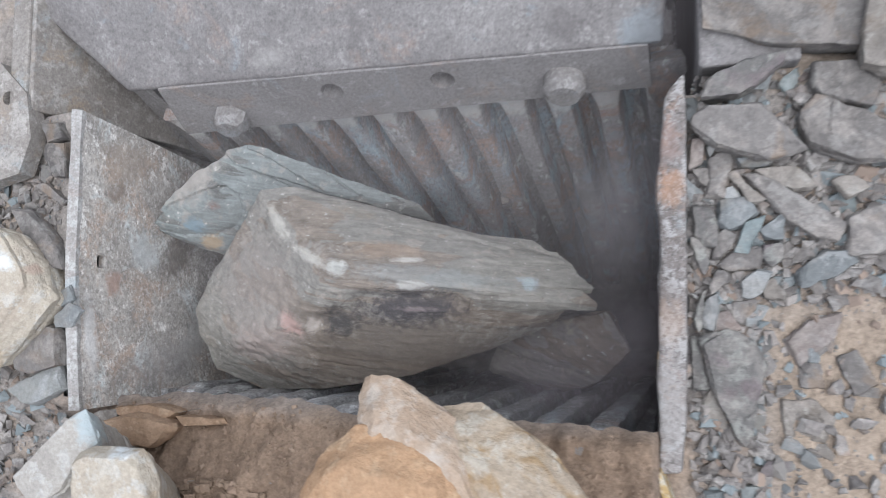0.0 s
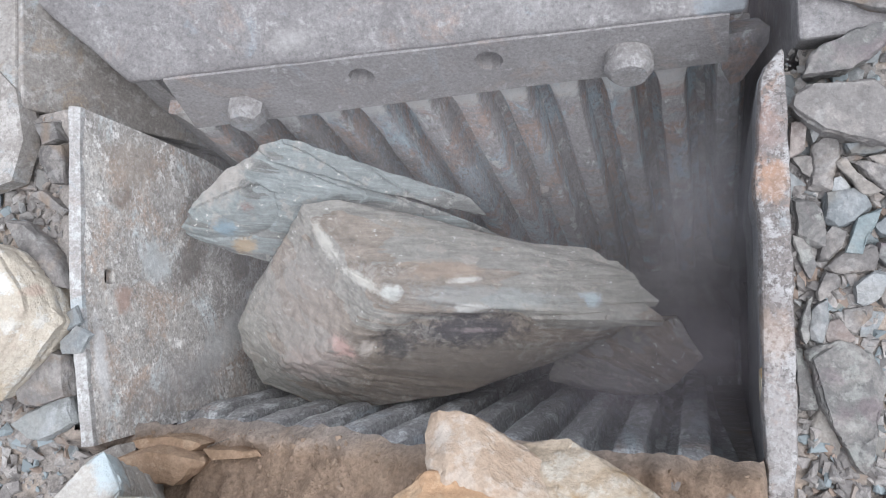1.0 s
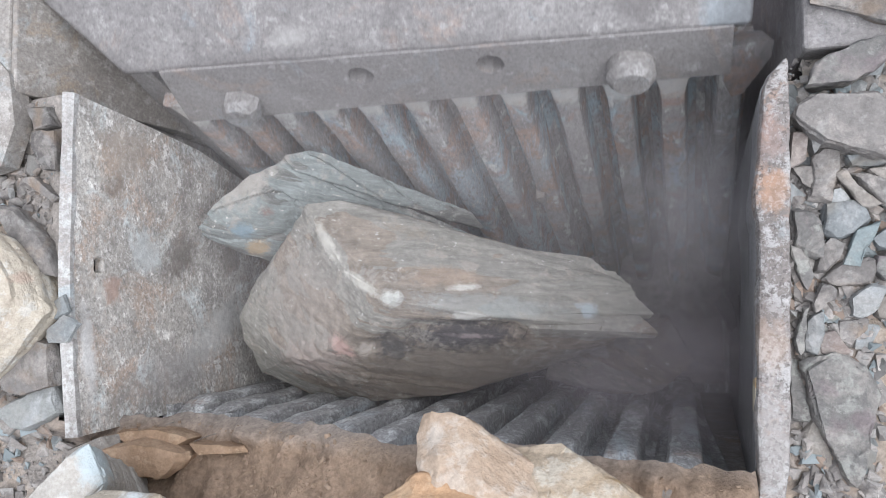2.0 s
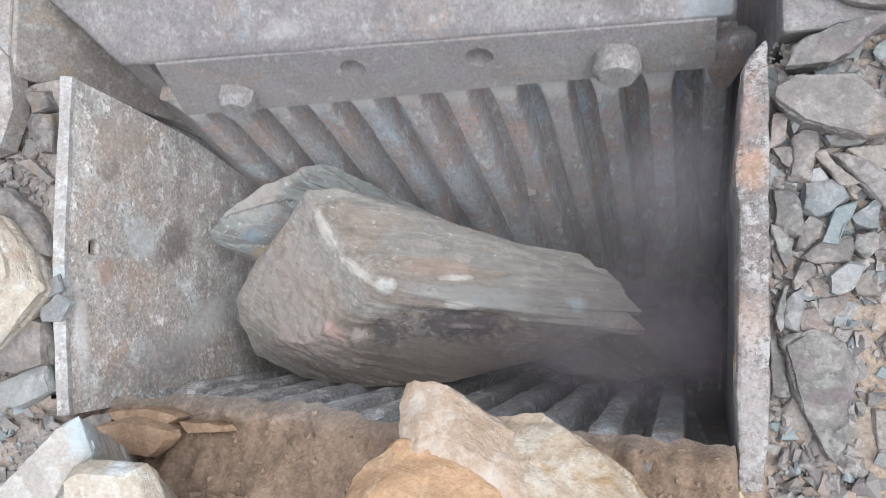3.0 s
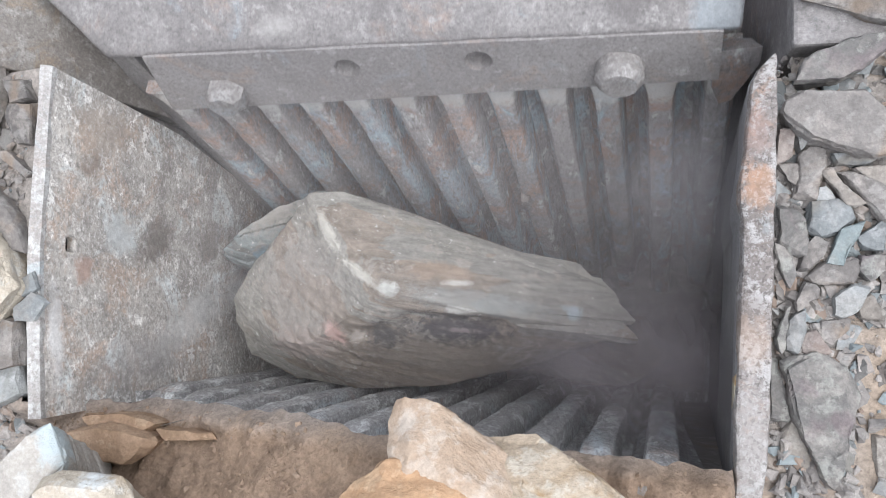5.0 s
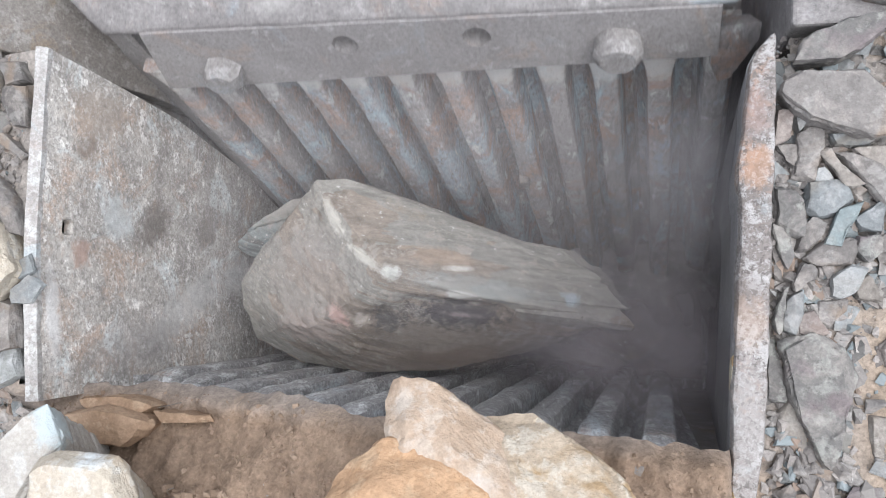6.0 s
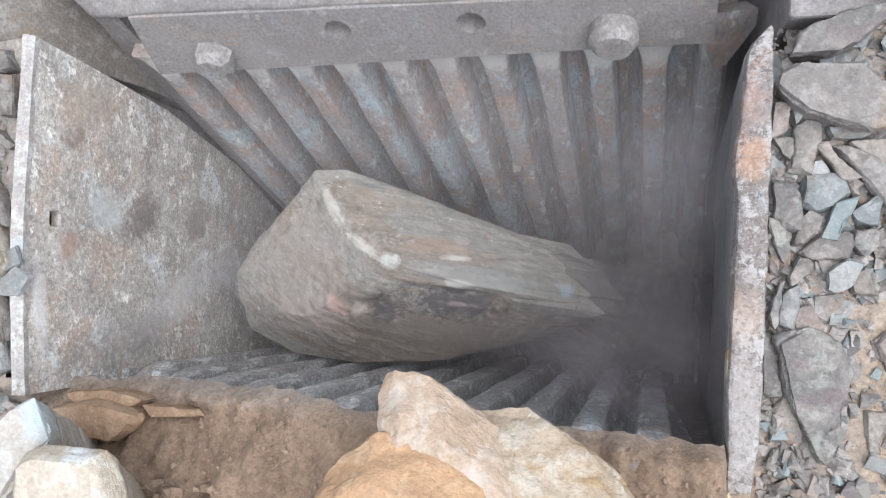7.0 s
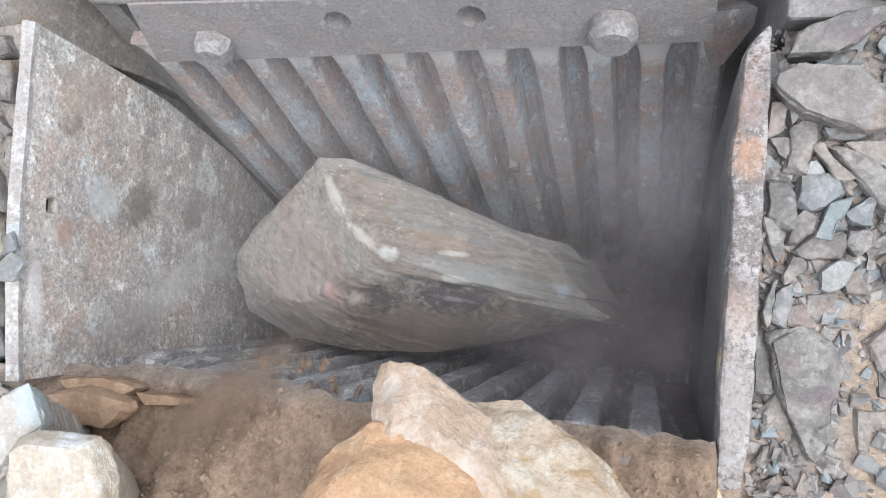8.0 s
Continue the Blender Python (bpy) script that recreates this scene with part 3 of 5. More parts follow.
def outline_stone(name, outline, z, up, down, material, label, group="", seed=1, coarse=0.006, fine=0.0025, length=0.008, lean=(0, 0), category="stone", bed=0.0, base=(0, 0), top=(0.72, 0.97)):
    (cx, cy), pts = rock_points(outline, up, down, lean, seed, base, top)
    ob = part(name, roughen(hull(pts), length, coarse, fine, seed, bed=bed, bed_step=max(up + down, 0.02) / 5, chips=coarse * 0.9), material, smooth=True)
    ob.location = (cx, cy, z)
    return tagged(ob, label, category, group)


def smoothstep(a, b, x):
    t = min(max((x - a) / (b - a), 0.0), 1.0)
    return t * t * (3 - 2 * t)


# ---- ground ----
def jaw_line(x):
    """How far below the rim the worn top of the fixed jaw lies."""
    return 0.165 - 0.15 * smoothstep(0.0, 0.75, x)


def spill(x):
    """Ragged edge of the earth spilled over the fixed jaw."""
    return -0.253 - 0.027 * x + 0.010 * noise.noise(Vector((x * 16, 3.3, 0))) + 0.014 * noise.noise(Vector((x * 6, 8.1, 0))) + 0.006 * noise.noise(Vector((x * 45, 1.1, 0)))


def ground_height(x, y):
    deep = 0.004 * (1.0 if x < 0.5 else max(1 - smoothstep(1.2, 1.27, x), smoothstep(-0.12, -0.05, y)))
    z = (-0.062 - deep if x > 0.5 else -0.058 + 0.032 * smoothstep(-0.17, -0.03, x)) + 0.012 * fbm(Vector((x, y, 0.3)) * 5, 3) + 0.005 * fbm(Vector((x, y, 2.0)) * 30, 3)
    front = smoothstep(-0.27, -0.33, y) if x <= 0 else smoothstep(-0.45, -0.65, y) if x >= 1.085 else max(1 - smoothstep(1.072, 1.082, x), smoothstep(-0.45, -0.65, y))
    crest = 0.045 - jaw_line(x) + 0.012 * noise.noise(Vector((x * 30, 0, 0)))
    heap = crest + 0.42 * max(-0.30 - y, 0.0) * (1 - smoothstep(-0.6, -1.3, y)) + 0.03 * fbm(Vector((x, y, 7.0)) * 6, 4) * smoothstep(-0.29, -0.38, y)
    edge = spill(x) - 0.005
    heap -= 0.035 * smoothstep(edge - 0.018, edge + 0.008, y)
    heap += (0.015 * fbm(Vector((x, y, 4.0)) * 20, 4) + 0.006 * fbm(Vector((x, y * 1.6, 9.0)) * 55, 3) + 0.014 * abs(noise.noise(Vector((x * 9, y * 14, 1.0))))) * smoothstep(-0.25, -0.29, y)
    z = z + (heap - z) * front
    far = max(abs(x - 0.5), abs(y)) - 1.1
    return z if far < 0 else z + (-0.05 - z) * smoothstep(0, 1.5, far)


def ground_edge(x):
    """Where the earth ends over the fixed jaw; it stops short beside the cheek plate."""
    e = spill(x)
    return e - 0.012 * (1 - smoothstep(0.06, 0.16, x))


def build_ground():
    def stops(near_lo, near_hi, step):
        far = [0.15, 0.4, 0.9, 2, 4, 9, 20, 50, 120, 300]
        n = int(round((near_hi - near_lo) / step))
        return [near_lo - f for f in reversed(far)] + [near_lo + i * step for i in range(n + 1)] + [near_hi + f for f in far]
    xs, ys = stops(-0.8, 1.9, 0.0075), stops(-0.8, 0.7, 0.0075)
    # the grid is drawn along so that one of its rows runs on the ragged edge of the earth
    lip = min(range(len(ys)), key=lambda j: abs(ys[j] + 0.275))
    def along(x, y):
        inside = smoothstep(-0.12, -0.03, x) * (1 - smoothstep(1.13, 1.22, x))
        return y + (ground_edge(x) - ys[lip]) * inside * max(0.0, 1 - abs(y - ys[lip]) / 0.2)
    verts = [(x, along(x, y), ground_height(x, along(x, y))) for y in ys for x in xs]
    faces, w = [], len(xs)
    for j in range(len(ys) - 1):
        for i in range(w - 1):
            mx, my = (xs[i] + xs[i + 1]) / 2, (ys[j] + ys[j + 1]) / 2
            if -0.026 < mx < (1.13 if my > -0.12 else 1.112) and j >= lip and my < 1.0:
                continue
            if (-0.12 < mx < 0 and 0.295 < my < 1.0) or (1.13 < mx < 1.16 and 0.25 < my < 1.0):
                continue
            faces.append((j * w + i, j * w + i + 1, (j + 1) * w + i + 1, (j + 1) * w + i))
    me = bpy.data.meshes.new("ground")
    me.from_pydata(verts, [], faces)
    me.materials.append(M_SOIL)
    for p in me.polygons:
        p.use_smooth = True
    tagged(new("ground", me), "brown earth and grey rock dust around the crusher", "ground", kind="structure")


build_ground()


# ---- crusher frame, cheek plates, jaws ----
def box(x0, x1, y0, y1, z0, z1, bevel=0.006):
    return prism([(x0, y0), (x1, y0), (x1, y1), (x0, y1)], "z", z0, z1, bevel)


def thing(name, label, category, group="", kind=""):
    return tagged(new(name), label, category, group, kind)


frame_thing = thing("crusher_frame", "muddy welded steel frame of the jaw crusher, dust covered", "crusher frame", kind="structure")
part("side_wall", box(-0.17, -0.127, 0.302, 1.0, -1.35, 0.0), M_FRAME, frame_thing)
part("side_wall", box(-0.17, -0.052, -0.288, 0.298, -1.35, -0.09), M_FRAME, frame_thing)
part("side_wall", box(1.15, 1.30, 0.28, 1.0, -1.35, -0.02), M_CAST, frame_thing)
part("side_wall", box(1.235, 1.30, -0.30, 0.276, -1.35, -0.12), M_FRAME, frame_thing)
part("end_wall", box(-0.05, 1.23, -0.42, -0.345, -1.35, -0.16), M_FRAME, frame_thing)
part("end_wall", box(-0.05, 1.148, 1.0, 1.06, -1.35, 0.0), M_FRAME, frame_thing)
part("inner_wall", prism([(-0.126, -0.004), (-0.116, -0.004), (-0.03, -0.36), (-0.01, -0.8), (-0.126, -0.8)], "y", 0.300, 0.99, 0.003), M_FRAME, frame_thing)
shelf = prism([(1.153, 0.335), (1.24, 0.305), (1.40, 0.285), (1.65, 0.31), (1.65, 0.75), (1.153, 0.75)], "z", -0.05, 0.0, 0.004, 2)
refine(shelf, 0.02, 5)
shelf.normal_update()
for v in shelf.verts:
    v.co += v.normal * (0.010 * fbm(v.co * 7, 3) + 0.003 * fbm(v.co * 30, 3))
part("flange", shelf, M_GREY, frame_thing, "flange buried under grey rock dust", smooth=True)
part("floor_plate", box(-0.17, 1.30, -0.42, 1.06, -1.45, -1.36), M_FIXED, frame_thing)


def square_round(a):
    """Radius of a rounded square at the angle a."""
    return 0.85 / (abs(math.cos(a)) ** 5 + abs(math.sin(a)) ** 5) ** 0.2


def holed_plate(outline, holes, thick, square=False):
    """A flat plate in its own x, y with round holes right through it, thickness along -z."""
    bm = bmesh.new()
    edges, loops = [], []
    def loop(pts):
        vs = [bm.verts.new((x, y, 0)) for x, y in pts]
        es = [bm.edges.new((vs[i], vs[(i + 1) % len(vs)])) for i in range(len(vs))]
        edges.extend(es), loops.append(vs)
    loop(outline)
    for hx, hy, r in holes:
        loop([(hx + r * p * math.cos(a), hy + r * p * math.sin(a)) for a, p in [(2 * math.pi * i / 20, square_round(2 * math.pi * i / 20) if square else 1 + 0.05 * math.sin(3 * i)) for i in range(20)]])
    bmesh.ops.triangle_fill(bm, edges=edges, use_beauty=True)
    top = bm.faces[:]
    low = {v: bm.verts.new((v.co.x, v.co.y, -thick)) for v in bm.verts[:]}
    for f in top:
        bm.faces.new([low[v] for v in reversed(f.verts)])
    for vs in loops:
        for i in range(len(vs)):
            a, b = vs[i], vs[(i + 1) % len(vs)]
            bm.faces.new((a, b, low[b], low[a]))
    return bm


flange = part("flange", holed_plate([(-0.42, 0.10), (-0.13, 0.17), (-0.105, 0.24), (-0.12, 0.33), (-0.19, 0.40), (-0.42, 0.42)], [(-0.165, 0.325, 0.014)], 0.04), M_FRAME, frame_thing)
flange.location = (0, 0, 0.005)


def left_cheek():
    def bend(y):
        """The plate is bowed inwards towards its front end."""
        return 0.024 * (max(-y, 0.0) / 0.287) ** 1.3

    cheek = thing("cheek_plate", "scratched rusty steel cheek plate with bolt hole and white rim", "liner plate", "cheek plates")
    side = [(-0.287, -0.010), (-0.287, -1.25), (0.02, -1.25), (0.20, -0.72), (0.262, -0.40), (0.279, -0.20), (0.292, -0.010)]
    body = holed_plate(side, [(0.0, -0.083, 0.016)], 0.018, True)
    refine(body, 0.03, 3)
    for v in body.verts:
        v.co.z += bend(v.co.x)
    ob = part("plate", body, M_CHEEK, cheek)
    ob.matrix_local = Matrix(((0, 0, 1, 0), (1, 0, 0, 0), (0, 1, 0, 0), (0, 0, 0, 1)))
    rim = bmesh.new()
    n, rows = 60, []
    for i in range(n + 1):
        y = -0.287 + 0.579 * i / n
        j = 0.004 * fbm(Vector((0, y * 12, 1)), 3)
        prof = [(-0.022, -0.03), (-0.020 + j * 0.5, -0.006), (-0.014 + j, 0.001 + j * 0.5), (-0.006 + j, 0.0 + j), (0.002 + j * 0.4, -0.008 + j), (0.002, -0.018 + 2.5 * j)]
        rows.append([rim.verts.new((x + bend(y), y, z)) for x, z in prof])
    for a, b in zip(rows, rows[1:]):
        for k in range(len(a)):
            rim.faces.new((a[k], a[(k + 1) % len(a)], b[(k + 1) % len(a)], b[k]))
    rim.faces.new(rows[0]), rim.faces.new(rows[-1])
    part("rim", rim, M_WHITE_RIM, cheek, "white worn upper rim", smooth=True)
    return cheek


def right_cheek():
    cheek = thing("cheek_plate", "thick pitted steel cheek plate with rust and yellow paint marks", "liner plate", "cheek plates")
    top = [(1.077, -0.348), (1.077, -0.292), (1.078, -0.218), (1.080, -0.143), (1.084, -0.029), (1.085, 0.040), (1.081, 0.062), (1.081, 0.087), (1.086, 0.118), (1.091, 0.165), (1.095, 0.229), (1.105, 0.249), (1.126, 0.268), (1.129, 0.225), (1.127, 0.163), (1.127, 0.085), (1.123, 0.0), (1.122, -0.142), (1.119, -0.217), (1.114, -0.290), (1.109, -0.346)]
    bm = prism(top, "z", -1.3, -0.03)
    for v in bm.verts:
        if v.co.z < -1:
            v.co.x += 0.10
    part("plate", bm, M_SIDE, cheek)
    cap = prism(top, "z", -0.03, 0.0, 0.006, 2)
    refine(cap, 0.014, 5)
    cap.normal_update()
    for v in cap.verts:
        v.co += v.normal * (0.0035 * fbm(v.co * 16, 3) + 0.0012 * fbm(v.co * 60, 2))
    part("rim", cap, M_RIM, cheek, "pinkish pitted rim with rust stains", smooth=True)
    for y, s in ((-0.186, 0.026),):
        (cx, cy), pts = rock_points([(1.076, y - s), (1.080, y - s * 1.1), (1.0825, y + s), (1.0775, y + s * 0.8)], 0.004, 0.02, seed=int(s * 1000))
        ob = part("paint_mark", roughen(hull(pts), 0.01, 0.0, 0.0006, 3), M_YELLOW, cheek, "patch of chipped yellow paint")
        ob.location = (cx, cy, -0.016)
    return cheek


left_cheek()
right_cheek()


def tooth(length, pitch, crest, height, top_run=0.05, seed=0, wear=0.0025, slant=0.0, worn_top=0.0):
    """One rib of a jaw plate in its own space: x across, y along (downwards), z out of the plate. The grooves end in round run-outs."""
    bm, rows = bmesh.new(), []
    stops = [top_run * i / 10 for i in range(10)] + [top_run + 0.15 * i / 10 for i in range(10)] + [top_run + 0.15 + (length - top_run - 0.15) * i / 34 for i in range(35)]
    for s in stops:
        k = min(s / top_run, 1.0)
        half = crest / 2 + (pitch / 2 - crest / 2) * (1 - math.sqrt(max(1 - (1 - k) ** 2, 0.0)))
        p = Vector((seed * 1.7, s * 9, 0.2))
        half = min(half + wear * noise.noise(p) + 0.4 * wear * noise.noise(p * 5), pitch / 2 - 0.001)
        h = wear * noise.noise(p * 2 + Vector((5, 0, 0))) + 0.5 * wear * noise.noise(p * 7) - worn_top * (1 - min(s / 0.09, 1.0)) ** 2
        b = pitch / 2
        r = min(0.008, half * 0.5)
        prof = [(-b, -height), (-min(b, half + 0.005), -height * 0.85), (-half, -r), (-half + r * 0.3, -r * 0.3 + h), (-half + r, h), (0, h + 0.0012), (half - r, h), (half - r * 0.3, -r * 0.3 + h), (half, -r), (min(b, half + 0.005), -height * 0.85), (b, -height)]
        rows.append([bm.verts.new((x + slant * s, s, z)) for x, z in prof])
    for a, c in zip(rows, rows[1:]):
        for k in range(len(a) - 1):
            bm.faces.new((a[k], a[k + 1], c[k + 1], c[k]))
    bm.faces.new(rows[0]), bm.faces.new(rows[-1])
    return bm


LEAN = 19.0
TOP_Z, TOP_Y = -0.225, 0.3225
PITCH = 0.0926
SLANT = 0.047


def swing_jaw():
    jaw = thing("swing_jaw", "dusty grey swing jaw with ribbed wear plate and bolted clamping bar", "crusher jaw")
    # plate space: x across, y down the slope, z out into the chamber
    sl, cl = math.sin(radians(LEAN)), math.cos(radians(LEAN))
    tilt = Matrix(((1, 0, 0, 0), (0, -sl, -cl, TOP_Y), (0, -cl, sl, TOP_Z), (0, 0, 0, 1)))
    back = part("jaw_plate", prism([(0.012, -0.03), (1.116, -0.03), (1.14, 1.06), (0.04, 1.06)], "z", -0.13, -0.074, 0.004), M_JAW, jaw)
    back.matrix_local = tilt
    for k in range(11):
        rib = part("tooth", tooth(1.06, PITCH, 0.045, 0.076, top_run=0.085, seed=k, slant=SLANT), M_JAW, back, smooth=True)
        rib.location = (0.062 + PITCH * k, 0.016, 0)
    for x, w in ((1.082, 0.072),):
        rib = part("tooth", tooth(1.05, w, w * 0.6, 0.066, top_run=0.05, seed=int(x * 30), slant=SLANT), M_JAW, back, smooth=True)
        rib.location = (x, 0, -0.004)
    # small worn flank beside the plate
    flank = part("flank", roughen(hull([(1.068, -0.06, 0.012), (1.135, -0.07, 0.012), (1.140, -0.02, 0.008), (1.108, 0.085, 0.006), (1.088, 0.10, 0.004), (1.068, 0.03, 0.012), (1.068, 0.0, -0.06), (1.13, 0.0, -0.06), (1.09, 0.09, -0.05)]), 0.012, 0.003, 0.001, 4), M_JAW, jaw, smooth=True)
    flank.matrix_local = tilt
    side = part("flank", roughen(hull([(-0.035, -0.10, -0.045), (0.03, -0.10, -0.03), (0.034, 0.55, -0.035), (0.03, 0.95, -0.04), (0.0, 0.6, -0.045), (-0.04, 0.06, -0.05), (-0.03, -0.1, -0.1), (0.03, -0.1, -0.1), (0.03, 0.95, -0.1), (-0.035, 0.06, -0.1)]), 0.02, 0.002, 0.001, 8), M_BAR, jaw, smooth=True)
    side.matrix_local = tilt
    # clamping bar: its face leans back, x across, y up the face
    up = Vector((0, 0.050, 0.129)).normalized()
    out = Vector((0, -up.z, up.y))
    seat = Matrix(((1, 0, 0, 0), (0, up.y, out.y, 0.293), (0, up.z, out.z, -0.232), (0, 0, 0, 1)))
    face = [(0.074, -0.021), (0.4, -0.008), (0.75, 0.008), (1.077, 0.021), (1.072, 0.136), (0.10, 0.136)]
    bar_bm = holed_plate(face, [(0.466, 0.085, 0.023), (0.695, 0.090, 0.024)], 0.05)
    bar = part("clamping_bar", bar_bm, M_BAR, jaw, "dust-covered steel bar with two empty bolt holes")
    bar.matrix_local = seat
    for x, y, r, s in ((0.217, 0.032, 0.040, 2), (0.922, 0.062, 0.040, 5)):
        sides = 7 if s == 2 else 18
        pts = []
        for i in range(sides):
            a = 2 * math.pi * i / sides + 0.3
            pts += [(r * math.cos(a), r * math.sin(a), 0.0), (r * math.cos(a), r * math.sin(a), 0.024), (r * 0.70 * math.cos(a + 0.2), r * 0.70 * math.sin(a + 0.2), 0.040)]
        bolt = part("bolt_head", roughen(hull(pts), 0.007, 0.003, 0.0012, s), M_BOLT, bar, "battered bolt head caked with dust", smooth=True)
        bolt.location = (x, y, 0.0)
    # heavy casting over the bar
    outline = [(0.030, 0.0), (1.098, 0.0), (1.104, 0.08), (1.11, 0.75), (-0.30, 0.75), (-0.125, 0.165)]
    slope = Vector((0, 0.90, 0.43)).normalized()
    nrm = Vector((0, -slope.z, slope.y))
    lay = Matrix(((1, 0, 0, 0), (0, slope.y, nrm.y, 0.343), (0, slope.z, nrm.z, -0.103), (0, 0, 0, 1)))
    cast = prism(outline, "z", -0.06, 0.0, 0.010, 3)
    refine(cast, 0.03, 5)
    cast.normal_update()
    for v in cast.verts:
        v.co += v.normal * (0.004 * fbm(v.co * 9, 3) + 0.0012 * fbm(v.co * 40, 2))
    head = part("jaw_head", cast, M_CAST, jaw, "broad dusty cast steel head above the bar", smooth=True)
    head.matrix_local = lay
    return jaw


def fixed_jaw():
    jaw = thing("fixed_jaw", "dark worn fixed jaw plate with polished ribs under spilled earth", "crusher jaw")
    turn = math.atan2(-0.028, 1.06)
    base = Matrix.Translation((0.0, -0.258, 0.0)) @ Matrix.Rotation(turn, 4, "Z") @ Matrix(((1, 0, 0, 0), (0, 0, 1, 0), (0, -1, 0, 0), (0, 0, 0, 1)))
    back = part("jaw_plate", prism([(0.006, 0.21), (0.2, 0.15), (1.064, 0.03), (1.074, 1.2), (0.006, 1.2)], "z", -0.095, -0.044, 0.003), M_FIXED, jaw)
    back.matrix_local = base
    for k in range(11):
        x = 0.062 + PITCH * k
        rib = part("tooth", tooth(1.2, PITCH, 0.048, 0.045, top_run=0.001, seed=40 + k, wear=0.004, slant=SLANT, worn_top=0.03), M_FIXED, back, smooth=True)
        rib.location = (x, jaw_line(x) + 0.10 * (1 - smoothstep(0.08, 0.26, x)), 0)
    return jaw


SWING = swing_jaw()
fixed_jaw()


# ---- the stones in the chamber ----
def boulder():
    """A long broken block: rough end face, sloping bedded top, undercut front, splintered tip."""
    c = Vector((0.48, -0.08, -0.48))
    corners = [(0.311, 0.128, -0.315), (0.371, 0.133, -0.33), (0.424, 0.122, -0.365), (0.586, 0.062, -0.405), (0.745, 0.014, -0.455), (0.84, -0.014, -0.472), (0.905, -0.05, -0.468),
               (0.397, -0.008, -0.272), (0.502, -0.068, -0.238), (0.463, -0.023, -0.262), (0.654, -0.101, -0.305), (0.814, -0.12, -0.378), (0.922, -0.125, -0.432), (0.648, -0.04, -0.335), (0.811, -0.061, -0.41),
               (0.429, -0.151, -0.315), (0.36, -0.169, -0.332), (0.301, -0.179, -0.345), (0.233, -0.172, -0.370), (0.094, -0.088, -0.43), (0.091, -0.146, -0.46), (0.106, -0.212, -0.51), (0.211, 0.055, -0.41), (0.122, -0.036, -0.425),
               (0.205, -0.262, -0.53), (0.39, -0.272, -0.46), (0.575, -0.255, -0.46), (0.723, -0.214, -0.48), (0.859, -0.17, -0.50),
               (0.20, -0.10, -0.74), (0.30, 0.08, -0.70), (0.55, 0.02, -0.74), (0.75, -0.06, -0.70), (0.50, -0.16, -0.74)]
    # splinters of single beds that reach past the block at its tip
    pieces = [(corners, 0.0055)]
    for a, b, wide, thick in (((0.72, -0.106, -0.376), (0.936, -0.124, -0.438), 0.032, 0.018), ((0.78, -0.078, -0.402), (0.930, -0.088, -0.456), 0.034, 0.018),
                              ((0.74, -0.034, -0.436), (0.902, -0.046, -0.478), 0.032, 0.016), ((0.68, 0.008, -0.442), (0.85, -0.010, -0.480), 0.024, 0.012)):
        a, b = Vector(a), Vector(b)
        pieces.append(([a + k * wide * GRAIN_SIDE + h * thick * GRAIN_UP for k in (-1, 1) for h in (-1.2, 0.6)] + [b + k * wide * 0.8 * GRAIN_SIDE + h * thick * 0.5 * GRAIN_UP - 0.02 * k * GRAIN_ALONG for k in (-1, 0.8) for h in (-1, 0.6)], 0.006))
    whole = bmesh.new()
    for n, (pts, length) in enumerate(pieces):
        bm = hull([Vector(p) - c for p in pts])
        refine(bm, length, 9)
        bm.normal_update()
        moves = []
        for v in bm.verts:
            p = v.co
            u, w, h = p.dot(GRAIN_ALONG), p.dot(GRAIN_SIDE), p.dot(GRAIN_UP)
            end = smoothstep(0.15, 0.5, -v.normal.x)
            flow = Vector((u * 5, w * 16, h * 34)) + Vector((n * 7.1, 0, 0))
            s = (h + 0.35 * w) / 0.021 + 0.9 * noise.noise(Vector((u * 4, w * 9, 1.7 + n))) + 0.3 * noise.noise(p * 22)
            f = s - math.floor(s)
            step = (min(f * 5, 1.0) - 0.6 * f - 0.3) * (0.5 + 0.9 * noise.noise(Vector((math.floor(s) * 2.3, u * 3, n))))
            beds = (0.0058 if v.normal.y > -0.25 else 0.0035) * step + 0.0022 * fbm(flow, 3)
            lumps = 0.005 * fbm(p * 10, 4) + 0.0025 * (abs(noise.noise(Vector((p.x * 16, p.y * 26, p.z * 16)))) - 0.3) + 0.002 * fbm(p * 48, 3)
            d = beds * (1 - end) + lumps * end + 0.0011 * fbm(p * 70, 2)
            # crumbled foot of the end face
            crumb = smoothstep(0.12, 0.02, (p - Vector((-0.16, -0.10, 0.11))).length - 0.06)
            d += crumb * 0.006 * (noise.voronoi(p * 34)[0][1] - noise.voronoi(p * 34)[0][0] - 0.3)
            for a, b in DARK_SEAM:
                a, b = Vector(a), Vector(b)
                k = min(max((p - a).dot(b - a) / (b - a).length_squared, 0), 1)
                d -= 0.016 * math.exp(-(((p - a - k * (b - a)).length / 0.022) ** 2))
            moves.append(v.normal * d)
        for v, d in zip(bm.verts, moves):
            v.co += d
        me = bpy.data.meshes.new("piece")
        bm.to_mesh(me)
        bm.free()
        whole.from_mesh(me)
        bpy.data.meshes.remove(me)
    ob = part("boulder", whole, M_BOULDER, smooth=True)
    ob.location = c
    return tagged(ob, "large angular bedded grey-brown boulder wedged between the crusher jaws", "boulder")


